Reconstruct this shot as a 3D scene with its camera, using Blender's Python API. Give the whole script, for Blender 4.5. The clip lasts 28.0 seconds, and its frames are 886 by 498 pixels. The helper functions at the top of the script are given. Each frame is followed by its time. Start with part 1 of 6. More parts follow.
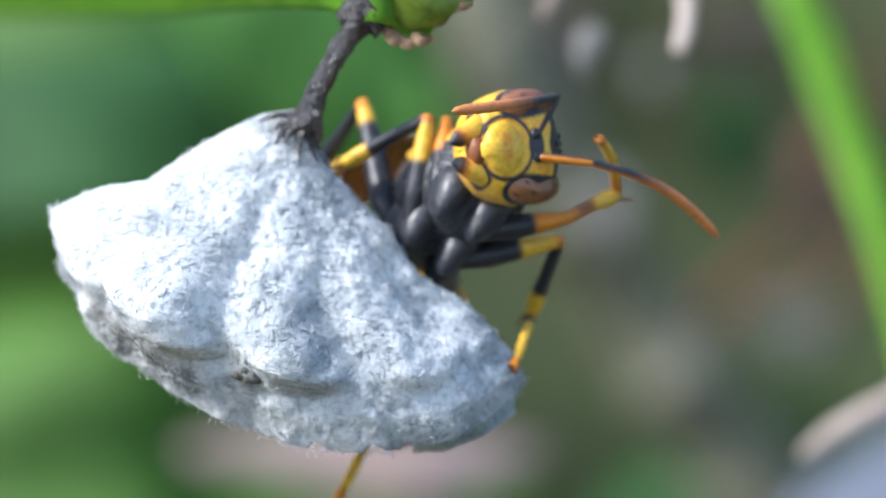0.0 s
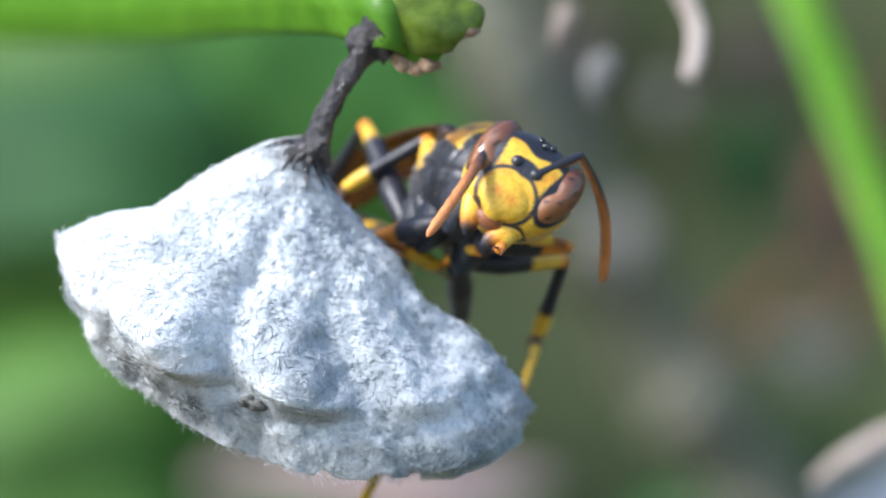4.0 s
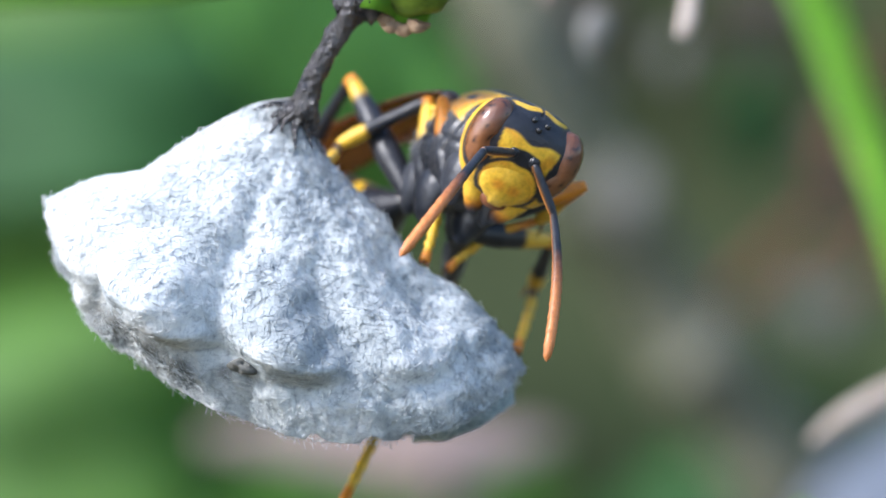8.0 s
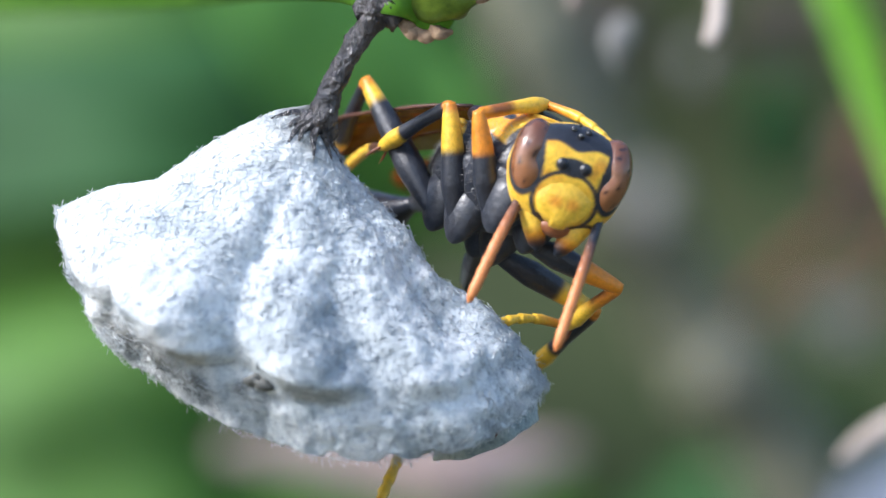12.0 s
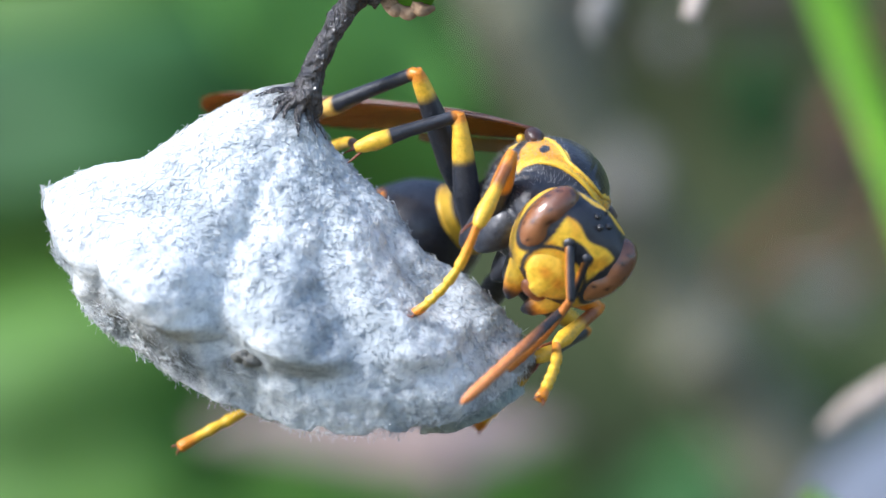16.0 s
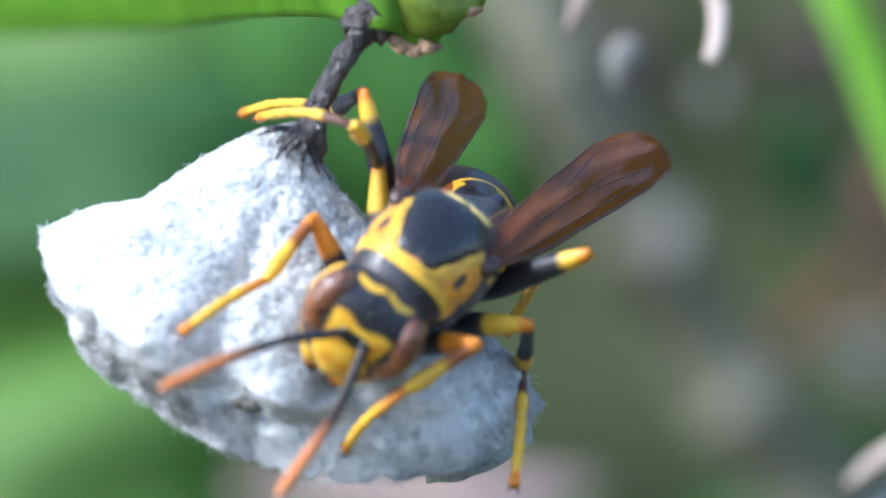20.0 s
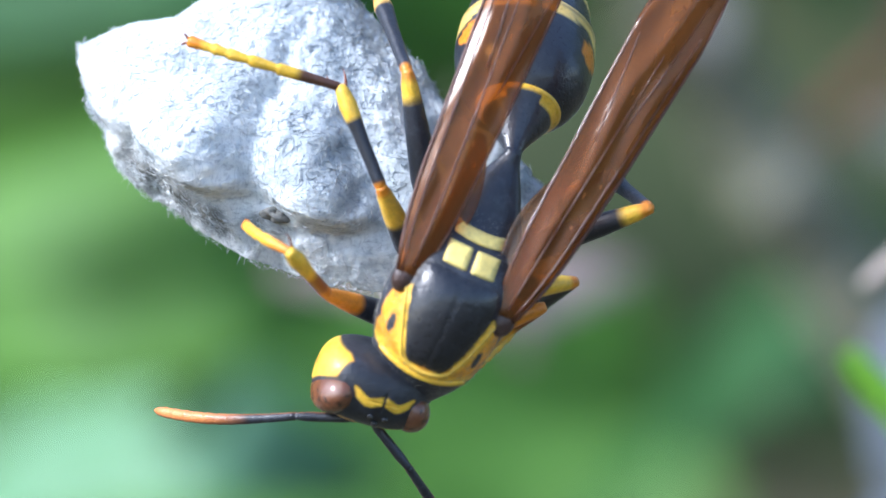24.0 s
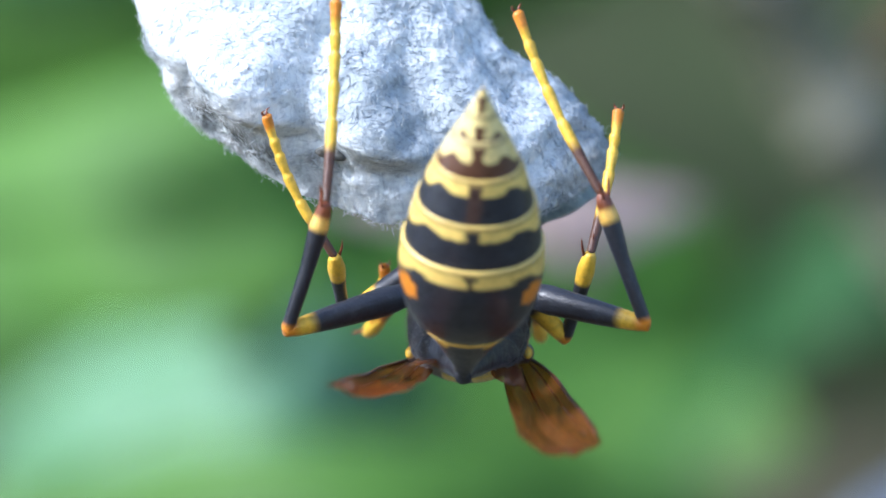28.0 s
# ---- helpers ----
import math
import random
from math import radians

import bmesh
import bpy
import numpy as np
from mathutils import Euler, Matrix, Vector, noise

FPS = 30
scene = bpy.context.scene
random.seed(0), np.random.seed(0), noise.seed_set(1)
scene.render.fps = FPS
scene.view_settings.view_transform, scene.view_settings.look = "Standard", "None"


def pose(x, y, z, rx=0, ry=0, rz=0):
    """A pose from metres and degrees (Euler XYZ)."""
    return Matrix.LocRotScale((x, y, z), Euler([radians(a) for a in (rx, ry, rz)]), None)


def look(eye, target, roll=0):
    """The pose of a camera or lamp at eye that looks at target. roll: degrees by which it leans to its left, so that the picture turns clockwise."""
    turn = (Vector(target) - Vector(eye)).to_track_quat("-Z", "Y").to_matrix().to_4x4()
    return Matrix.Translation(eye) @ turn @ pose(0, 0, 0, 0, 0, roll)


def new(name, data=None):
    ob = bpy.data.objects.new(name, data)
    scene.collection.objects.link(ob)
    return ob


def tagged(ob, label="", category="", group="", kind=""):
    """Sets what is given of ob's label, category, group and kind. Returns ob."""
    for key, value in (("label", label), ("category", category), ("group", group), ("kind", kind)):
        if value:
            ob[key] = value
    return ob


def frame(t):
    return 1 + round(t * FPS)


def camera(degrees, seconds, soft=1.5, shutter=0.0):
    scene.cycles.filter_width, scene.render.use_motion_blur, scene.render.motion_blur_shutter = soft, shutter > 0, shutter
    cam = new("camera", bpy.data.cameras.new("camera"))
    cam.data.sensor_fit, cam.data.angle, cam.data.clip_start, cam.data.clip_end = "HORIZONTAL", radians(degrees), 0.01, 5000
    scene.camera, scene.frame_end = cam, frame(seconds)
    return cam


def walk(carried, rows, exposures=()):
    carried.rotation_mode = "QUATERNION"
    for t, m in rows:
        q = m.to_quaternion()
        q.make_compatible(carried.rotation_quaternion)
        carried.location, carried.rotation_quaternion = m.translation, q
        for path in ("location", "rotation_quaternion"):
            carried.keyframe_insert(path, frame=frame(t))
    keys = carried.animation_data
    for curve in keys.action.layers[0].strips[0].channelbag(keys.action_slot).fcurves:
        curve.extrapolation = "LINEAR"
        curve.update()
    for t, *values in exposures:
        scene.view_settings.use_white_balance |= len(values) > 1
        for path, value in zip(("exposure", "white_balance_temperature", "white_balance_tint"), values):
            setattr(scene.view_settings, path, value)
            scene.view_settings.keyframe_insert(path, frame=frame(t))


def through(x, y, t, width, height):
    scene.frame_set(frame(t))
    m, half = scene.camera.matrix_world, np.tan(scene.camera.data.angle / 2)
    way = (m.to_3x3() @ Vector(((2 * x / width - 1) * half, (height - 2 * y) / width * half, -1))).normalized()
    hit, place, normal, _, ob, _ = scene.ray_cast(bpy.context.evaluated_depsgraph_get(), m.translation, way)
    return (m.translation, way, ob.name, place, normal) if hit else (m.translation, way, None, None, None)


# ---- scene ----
MM = 0.001


def view(x, y, z, pan, tilt, roll):
    """A camera pose from millimetres and degrees."""
    return pose(x * MM, y * MM, z * MM, 90 + tilt, 0, pan) @ pose(0, 0, 0, 0, 0, roll)


# the camera, a long macro lens with a shallow depth of field
cam = camera(10.081, 28.0, soft=1.5)
cam.data.dof.use_dof = True
cam.data.dof.focus_distance = 0.1915
cam.data.dof.aperture_fstop = 38
EXPOSURES = [(0, 0.97, 6150, 13), (15, 0.99, 6100, 13), (19, 1.11, 5900, 13), (23, 1.22, 5700, 13), (28, 1.12, 5650, 13)]
walk(cam, [
    (0, view(-0.000, -200.000, 0.000, -0.000, 0.000, 0.000)),
    (0.5, view(-0.193, -200.015, 0.356, 0.011, -0.047, 0.153)),
    (1, view(0.093, -200.053, 0.112, 0.141, 0.080, 0.185)),
    (1.5, view(0.523, -200.299, 0.224, 0.298, 0.099, 0.203)),
    (2, view(0.471, -200.216, 0.020, 0.294, 0.206, 0.183)),
    (2.5, view(0.418, -200.257, -0.005, 0.277, 0.258, 0.139)),
    (4.5, view(0.506, -198.956, 0.110, 0.203, 0.284, 0.149)),
    (5, view(0.585, -198.888, 0.168, 0.190, 0.213, 0.082)),
    (5.5, view(0.805, -199.074, 0.362, 0.217, 0.060, 0.046)),
    (6, view(1.050, -199.280, 0.390, 0.245, -0.045, 0.021)),
    (6.5, view(1.155, -198.796, 0.300, 0.260, -0.115, -0.139)),
    (7, view(1.297, -198.559, 0.185, 0.299, -0.168, -0.227)),
    (7.5, view(1.301, -198.355, 0.466, 0.321, -0.277, -0.284)),
    (8, view(1.498, -198.316, 0.299, 0.412, -0.218, -0.339)),
    (8.5, view(1.564, -198.355, 0.284, 0.475, -0.198, -0.236)),
    (9, view(1.454, -198.140, 0.219, 0.491, -0.161, -0.118)),
    (9.5, view(1.432, -196.613, 0.271, 0.533, -0.142, -0.050)),
    (10, view(1.376, -195.051, 0.242, 0.563, -0.109, -0.095)),
    (10.5, view(1.387, -193.765, 0.439, 0.611, -0.144, -0.168)),
    (11, view(1.299, -193.050, 0.551, 0.615, -0.164, -0.148)),
    (11.5, view(1.213, -192.995, 0.558, 0.592, -0.155, -0.110)),
    (13.5, view(1.318, -193.165, 0.528, 0.574, -0.172, -0.267)),
    (14, view(1.210, -193.328, 0.411, 0.523, -0.204, -0.324)),
    (14.5, view(1.295, -193.750, 0.441, 0.522, -0.279, -0.453)),
    (15, view(1.364, -194.326, 0.351, 0.508, -0.323, -0.594)),
    (15.5, view(1.294, -195.023, 0.295, 0.447, -0.370, -0.895)),
    (16, view(1.149, -194.414, 0.315, 0.398, -0.370, -0.812)),
    (16.5, view(1.310, -193.549, 0.232, 0.460, -0.295, -0.669)),
    (17, view(1.484, -192.624, 0.201, 0.532, -0.194, -0.493)),
    (17.5, view(1.743, -191.652, -0.103, 0.633, 0.027, -0.350)),
    (18, view(1.748, -190.649, 0.190, 0.656, 0.070, -0.165)),
    (18.5, view(2.083, -189.978, 0.158, 0.770, 0.184, -0.120)),
    (19, view(2.333, -189.541, -0.200, 0.849, 0.327, -0.134)),
    (19.5, view(3.355, -189.737, -0.669, 1.142, 0.460, -0.200)),
    (20, view(3.002, -189.488, -0.658, 1.046, 0.420, -0.513)),
    (20.5, view(2.827, -188.565, -0.120, 1.046, 0.191, -0.925)),
    (21, view(3.176, -189.550, 1.112, 1.157, -0.283, -0.812)),
    (21.5, view(3.531, -190.589, -0.358, 1.228, 0.164, -0.009)),
    (22, view(3.527, -192.681, -1.329, 1.098, -0.252, 0.259)),
    (22.5, view(2.431, -196.424, 1.116, 0.990, -1.942, -0.016)),
    (24.5, view(5.100, -198.319, 1.378, 1.969, -2.290, -0.184)),
    (25, view(4.480, -199.751, 0.574, 1.923, -2.371, 0.131)),
    (25.5, view(4.602, -198.751, 0.807, 2.109, -2.563, 0.013)),
    (26, view(4.561, -198.124, 0.947, 2.288, -2.614, -0.054)),
    (26.5, view(4.762, -197.765, 1.635, 2.492, -2.850, -0.177)),
    (27, view(4.830, -197.807, 1.931, 2.515, -3.128, -0.230)),
    (27.5, view(4.900, -197.864, 1.887, 2.474, -3.095, -0.201)),
    (28, view(5.243, -197.756, 1.847, 2.553, -3.112, -0.174)),
], EXPOSURES)

# light: a bright hazy sky and a soft sun from the upper left, behind the camera
world = bpy.data.worlds.new("world")
scene.world = world
world.use_nodes = True
sky = world.node_tree.nodes.new("ShaderNodeTexSky")
sky.sky_type, sky.sun_disc = "NISHITA", False
sky.sun_elevation, sky.sun_rotation = radians(39), radians(243)
world.node_tree.links.new(sky.outputs[0], world.node_tree.nodes["Background"].inputs[0])
world.node_tree.nodes["Background"].inputs[1].default_value = 0.15
sun = new("sun", bpy.data.lights.new("sun", "SUN"))
sun.data.energy, sun.data.angle, sun.data.color = 3.0, radians(14), (1.0, 0.97, 0.93)
sun.matrix_world = look((-1.5, -0.75, 1.35), (0, 0, 0))


# ---- materials ----
def material(name):
    m = bpy.data.materials.new(name)
    m.use_nodes = True
    t = m.node_tree
    return m, t, t.nodes["Principled BSDF"]


def node(t, kind, **values):
    n = t.nodes.new("ShaderNode" + kind)
    for key, value in values.items():
        n.inputs[key].default_value = value
    return n


def noise_node(t, scale, detail=4.0, rough=0.6, stretch=None, swirl=0.0):
    """A noise in the object's own space, scale per metre; returns its factor."""
    co = t.nodes.new("ShaderNodeTexCoord").outputs["Object"]
    if stretch:
        mp = node(t, "Mapping")
        mp.inputs["Scale"].default_value = stretch
        t.links.new(co, mp.inputs["Vector"])
        co = mp.outputs["Vector"]
    n = node(t, "TexNoise", Scale=scale, Detail=detail, Roughness=rough, Distortion=swirl)
    t.links.new(co, n.inputs["Vector"])
    return n.outputs["Fac"]


def ramp(t, fac, *stops):
    r = t.nodes.new("ShaderNodeValToRGB")
    e = r.color_ramp.elements
    while len(e) < len(stops):
        e.new(0.5)
    for k, (p, c) in enumerate(stops):
        e[k].position, e[k].color = p, (*c, 1)
    t.links.new(fac, r.inputs[0])
    return r.outputs[0]


def mix(t, a, b, fac, kind="MIX"):
    n = t.nodes.new("ShaderNodeMix")
    n.data_type, n.blend_type = "RGBA", kind
    for sock, v in ((n.inputs[0], fac), (n.inputs[6], a), (n.inputs[7], b)):
        if hasattr(v, "links") or hasattr(v, "is_linked"):
            t.links.new(v, sock)
        else:
            sock.default_value = v if not isinstance(v, tuple) else (*v, 1)
    return n.outputs[2]


def bump(t, p, fac, strength, distance):
    b = node(t, "Bump", Strength=strength, Distance=distance)
    t.links.new(fac, b.inputs["Height"])
    if p.inputs["Normal"].is_linked:
        t.links.new(p.inputs["Normal"].links[0].from_socket, b.inputs["Normal"])
    t.links.new(b.outputs[0], p.inputs["Normal"])


def paper_material():
    """Grey-white wasp paper: felted plant fibre with darker strands and grey patches."""
    m, t, p = material("wasp_paper")
    grain = noise_node(t, 4200, 6, 0.7)
    patch = noise_node(t, 260, 6, 0.62)
    lines = noise_node(t, 2600, 5, 0.65, (1, 1, 0.30), 1.6)
    cross = noise_node(t, 2600, 5, 0.65, (0.30, 1, 1), 1.6)
    c = ramp(t, grain, (0.30, (0.50, 0.53, 0.55)), (0.48, (0.79, 0.81, 0.80)))
    for strand in (lines, cross):
        c = mix(t, c, ramp(t, strand, (0.34, (0.40, 0.42, 0.46)), (0.42, (0.86, 0.87, 0.89)), (0.51, (1, 1, 1))), 0.5, "MULTIPLY")
    c = mix(t, c, ramp(t, patch, (0.40, (0.50, 0.54, 0.57)), (0.50, (0.82, 0.85, 0.87)), (0.60, (1, 1, 1))), 0.95, "MULTIPLY")
    at = t.nodes.new("ShaderNodeAttribute")
    at.attribute_name = "tint"
    c = mix(t, c, at.outputs["Color"], 1.0, "MULTIPLY")
    t.links.new(c, p.inputs["Base Color"])
    p.inputs["Roughness"].default_value = 0.72
    p.inputs["Specular IOR Level"].default_value = 0.3
    bump(t, p, patch, 0.2, 0.0005)
    bump(t, p, lines, 0.4, 0.00012)
    bump(t, p, cross, 0.4, 0.00012)
    bump(t, p, grain, 0.4, 0.00007)
    return m


def shell_material(name, rough=0.36, coat=0.15, grain=9000, sheen=0.08, uneven=0.6, light=1.0):
    """Insect cuticle, pitted and dusty; its colour pattern is in the mesh."""
    m, t, p = material(name)
    at = t.nodes.new("ShaderNodeAttribute")
    at.attribute_name = "tint"
    broad, fine = noise_node(t, 900, 5), noise_node(t, 5200, 4, 0.7)
    c = mix(t, at.outputs["Color"], ramp(t, broad, (0.32, (0.66, 0.60, 0.52)), (0.62, (light, light, light))), uneven, "MULTIPLY")
    c = mix(t, c, ramp(t, fine, (0.34, (0.52, 0.50, 0.48)), (0.56, (1, 1, 1))), uneven * 0.8, "MULTIPLY")
    # pale dust of tiny hairs
    dust = ramp(t, noise_node(t, 1500, 6, 0.75), (0.52, (0, 0, 0)), (0.74, (0.042, 0.046, 0.054)))
    c = mix(t, c, dust, uneven, "ADD")
    t.links.new(c, p.inputs["Base Color"])
    t.links.new(ramp(t, fine, (0.3, (rough * 0.75,) * 3), (0.7, (rough * 1.35,) * 3)), p.inputs["Roughness"])
    p.inputs["Coat Weight"].default_value = coat
    p.inputs["Sheen Weight"].default_value = sheen
    p.inputs["Sheen Roughness"].default_value = 0.4
    p.inputs["Sheen Tint"].default_value = (0.75, 0.85, 1.0, 1)
    p.inputs["Coat Roughness"].default_value = 0.16
    bump(t, p, noise_node(t, 1300, 3), 0.25, 0.00018)
    bump(t, p, noise_node(t, grain, 3), 0.45, 0.00007)
    return m


def plain(name, low, high, scale, rough=0.6, relief=0.0, stretch=None, through=0.0, gloss=0.4):
    m, t, p = material(name)
    n = noise_node(t, scale, 5, 0.6, stretch)
    fine = noise_node(t, scale * 7, 3, 0.6, stretch)
    c = ramp(t, n, (0.32, low), (0.68, high))
    c = mix(t, c, ramp(t, fine, (0.3, (0.7, 0.7, 0.7)), (0.7, (1, 1, 1))), 0.5, "MULTIPLY")
    t.links.new(c, p.inputs["Base Color"])
    p.inputs["Roughness"].default_value = rough
    p.inputs["Specular IOR Level"].default_value = gloss
    if relief:
        bump(t, p, n, 0.6, relief)
        bump(t, p, fine, 0.4, relief / 4)
    if through:
        tr = node(t, "BsdfTranslucent")
        t.links.new(c, tr.inputs["Color"])
        mx = node(t, "MixShader", Fac=through)
        t.links.new(p.outputs[0], mx.inputs[1])
        t.links.new(tr.outputs[0], mx.inputs[2])
        t.links.new(mx.outputs[0], t.nodes["Material Output"].inputs["Surface"])
    return m


def wing_material(name, low, high, clear):
    m, t, p = material(name)
    c = ramp(t, noise_node(t, 420, 4, 0.6, (1, 0.3, 1)), (0.3, low), (0.7, high))
    t.links.new(c, p.inputs["Base Color"])
    p.inputs["Roughness"].default_value = 0.2
    p.inputs["Coat Weight"].default_value = 0.5
    p.inputs["Coat Roughness"].default_value = 0.12
    bump(t, p, noise_node(t, 900, 3, 0.6, (1, 0.2, 1)), 0.5, 0.0002)
    tl, tp = node(t, "BsdfTranslucent"), node(t, "BsdfTransparent", Color=(1.0, 0.62, 0.28, 1))
    t.links.new(c, tl.inputs["Color"])
    a, b = node(t, "MixShader", Fac=0.48), node(t, "MixShader", Fac=clear)
    t.links.new(p.outputs[0], a.inputs[1])
    t.links.new(tl.outputs[0], a.inputs[2])
    t.links.new(a.outputs[0], b.inputs[1])
    t.links.new(tp.outputs[0], b.inputs[2])
    t.links.new(b.outputs[0], t.nodes["Material Output"].inputs["Surface"])
    return m


PAPER = paper_material()
SHELL = shell_material("cuticle", 0.40, 0.08, 9000, 0.08, 0.6)
DARK_SHELL = shell_material("dark_cuticle", 0.34, 0.15)
BACK = shell_material("satin_cuticle", 0.42, 0.12, 5000, 0.08, 0.8, 1.25)
BANDED = shell_material("banded_cuticle", 0.32, 0.35, 9000, 0.04, 0.4)
SHIELD = shell_material("shield_cuticle", 0.30, 0.35, 7000, 0.05, 0.35)
EYE = shell_material("eye_lens", 0.16, 0.7, 30000, 0.0, 0.25)
WING = wing_material("amber_wing", (0.18, 0.066, 0.018), (0.36, 0.155, 0.045), 0.40)
HIND_WING = wing_material("smoky_wing", (0.20, 0.17, 0.14), (0.34, 0.30, 0.25), 0.6)
STALK = plain("nest_stalk", (0.008, 0.008, 0.010), (0.085, 0.076, 0.074), 1700, 0.26, 0.0022, (1, 1, 0.35), 0.0, 0.9)
LEAF = plain("leaf_near", (0.07, 0.22, 0.010), (0.14, 0.34, 0.025), 500, 0.42, 0.0001, (0.1, 1, 1), 0.3)
BUD = plain("green_bud", (0.07, 0.12, 0.012), (0.24, 0.35, 0.04), 700, 0.35, 0.0002, None, 0.25)
BRACT = plain("dry_bract", (0.10, 0.045, 0.02), (0.50, 0.34, 0.20), 900, 0.7, 0.0003)
GREEN = plain("leaf_far", (0.056, 0.155, 0.017), (0.110, 0.260, 0.036), 60, 0.6, 0.0, None, 0.25)
FRESH = plain("leaf_fresh", (0.10, 0.28, 0.042), (0.165, 0.41, 0.080), 60, 0.6, 0.0, None, 0.3)
# the pale mint tone is sky sheen on a green leaf, put into the base colour
MINT = plain("leaf_sky_sheen", (0.14, 0.34, 0.15), (0.25, 0.47, 0.27), 40, 0.55, 0.0, None, 0.3, 0.6)
TEAL = plain("leaf_shiny", (0.022, 0.095, 0.022), (0.046, 0.155, 0.042), 40, 0.65, 0.0, None, 0.3, 0.35)
MID = plain("leaf_soft", (0.074, 0.210, 0.022), (0.128, 0.300, 0.042), 60, 0.6, 0.0, None, 0.3)
BLADE = plain("grass_blade", (0.16, 0.42, 0.02), (0.30, 0.62, 0.05), 120, 0.45, 0.0, (1, 1, 0.2), 0.35)
STEM = plain("grey_stem", (0.125, 0.128, 0.078), (0.260, 0.258, 0.180), 90, 0.8, 0.0006, (1, 1, 0.3))
TWIG = plain("dry_twig", (0.26, 0.20, 0.16), (0.58, 0.50, 0.44), 700, 0.7, 0.0003, (1, 1, 0.15))
REDTWIG = plain("red_twig", (0.10, 0.035, 0.02), (0.19, 0.07, 0.04), 160, 0.7)
PALE = plain("pale_debris", (0.13, 0.13, 0.115), (0.26, 0.25, 0.23), 160, 0.8)
PINK = plain("dead_leaf", (0.23, 0.17, 0.145), (0.38, 0.29, 0.26), 80, 0.8)
SCRAP = plain("brown_scrap", (0.085, 0.07, 0.05), (0.17, 0.135, 0.10), 80, 0.8)
STONE = plain("blue_grey_stone", (0.08, 0.10, 0.135), (0.15, 0.175, 0.22), 30, 0.8, 0.002)
SOIL = plain("leaf_litter", (0.025, 0.03, 0.01), (0.10, 0.085, 0.045), 22, 0.9, 0.004)
HEDGE = plain("undergrowth", (0.031, 0.056, 0.016), (0.082, 0.094, 0.040), 14, 0.9)


# ---- mesh tools, all in millimetres ----
def mesh_object(name, verts, faces, mat, parent=None, label="", tint=None, smooth=True):
    v = np.asarray(verts, dtype=float)
    me = bpy.data.meshes.new(name)
    me.from_pydata((v * MM).tolist(), [], faces)
    me.materials.append(mat)
    if smooth:
        me.shade_smooth()
    if tint is not None:
        col = me.attributes.new("tint", "FLOAT_COLOR", "POINT")
        rgb = np.array([(*tint(*p), 1.0) for p in v], dtype=np.float32)
        col.data.foreach_set("color", rgb.ravel())
    me.update()
    ob = new(name, me)
    if parent:
        ob.parent = parent
    if label:
        tagged(ob, label)
    return ob


def part(name, shape, mat, parent, label="", tint=None, at=None):
    ob = mesh_object(name, shape[0], shape[1], mat, parent, label, tint)
    if at:
        ob.matrix_basis = at
    return ob


def loft(rings, caps=True):
    """Rings of equal length joined to a skin."""
    n = len(rings[0])
    verts = [p for r in rings for p in r]
    faces = []
    for i in range(len(rings) - 1):
        for j in range(n):
            k = (j + 1) % n
            faces.append((i * n + j, i * n + k, (i + 1) * n + k, (i + 1) * n + j))
    if caps:
        faces.append(tuple(range(n - 1, -1, -1)))
        faces.append(tuple(range((len(rings) - 1) * n, len(rings) * n)))
    return verts, faces


def along(profile, n=24, rings=40):
    """A body of elliptical sections along +y; profile rows: y, half width, up, down, shift of the middle."""
    pr = np.array(profile, float)
    ys = np.linspace(pr[0, 0], pr[-1, 0], rings)
    out = []
    for y in ys:
        w, up, dn, mid = [np.interp(y, pr[:, 0], pr[:, k]) for k in (1, 2, 3, 4)]
        ring = []
        for j in range(n):
            a = 2 * math.pi * j / n
            s = math.sin(a)
            ring.append((w * math.cos(a), y, mid + (up if s > 0 else dn) * s))
        out.append(ring)
    return loft(out)


def curve_points(points, steps):
    """A smooth line through the points."""
    p = np.array(points, float)
    p = np.vstack([2 * p[0] - p[1], p, 2 * p[-1] - p[-2]])
    out = []
    for i in range(1, len(p) - 2):
        for s in range(steps):
            a = s / steps
            out.append(0.5 * (2 * p[i] + (p[i + 1] - p[i - 1]) * a + (2 * p[i - 1] - 5 * p[i] + 4 * p[i + 1] - p[i + 2]) * a * a
                              + (3 * p[i] - p[i - 1] - 3 * p[i + 1] + p[i + 2]) * a ** 3))
    out.append(p[-2])
    return np.array(out)


def tube(points, radii, n=10, steps=6, rough=0.0, flat=1.0):
    """A round rod through the points, with a radius at each."""
    line = curve_points(points, steps)
    rad = np.interp(np.linspace(0, 1, len(line)), np.linspace(0, 1, len(radii)), radii)
    rings = []
    side = None
    for i, c in enumerate(line):
        d = line[min(i + 1, len(line) - 1)] - line[max(i - 1, 0)]
        d = d / (np.linalg.norm(d) + 1e-9)
        if side is None:
            side = np.cross(d, (0.3, 1, 0.2))
        side = side - d * side.dot(d)
        side = side / np.linalg.norm(side)
        other = np.cross(d, side)
        ring = []
        for j in range(n):
            a = 2 * math.pi * j / n
            k = 1 + rough * (noise.noise(Vector(c * 1.7) + Vector((math.cos(a), math.sin(a), 3.1))) + 0.6 * noise.noise(Vector(c * 5.5) + 2.5 * Vector((math.cos(a), math.sin(a), 3.1))))
            ring.append(tuple(c + rad[i] * k * (side * math.cos(a) + flat * other * math.sin(a))))
        rings.append(ring)
    return loft(rings)


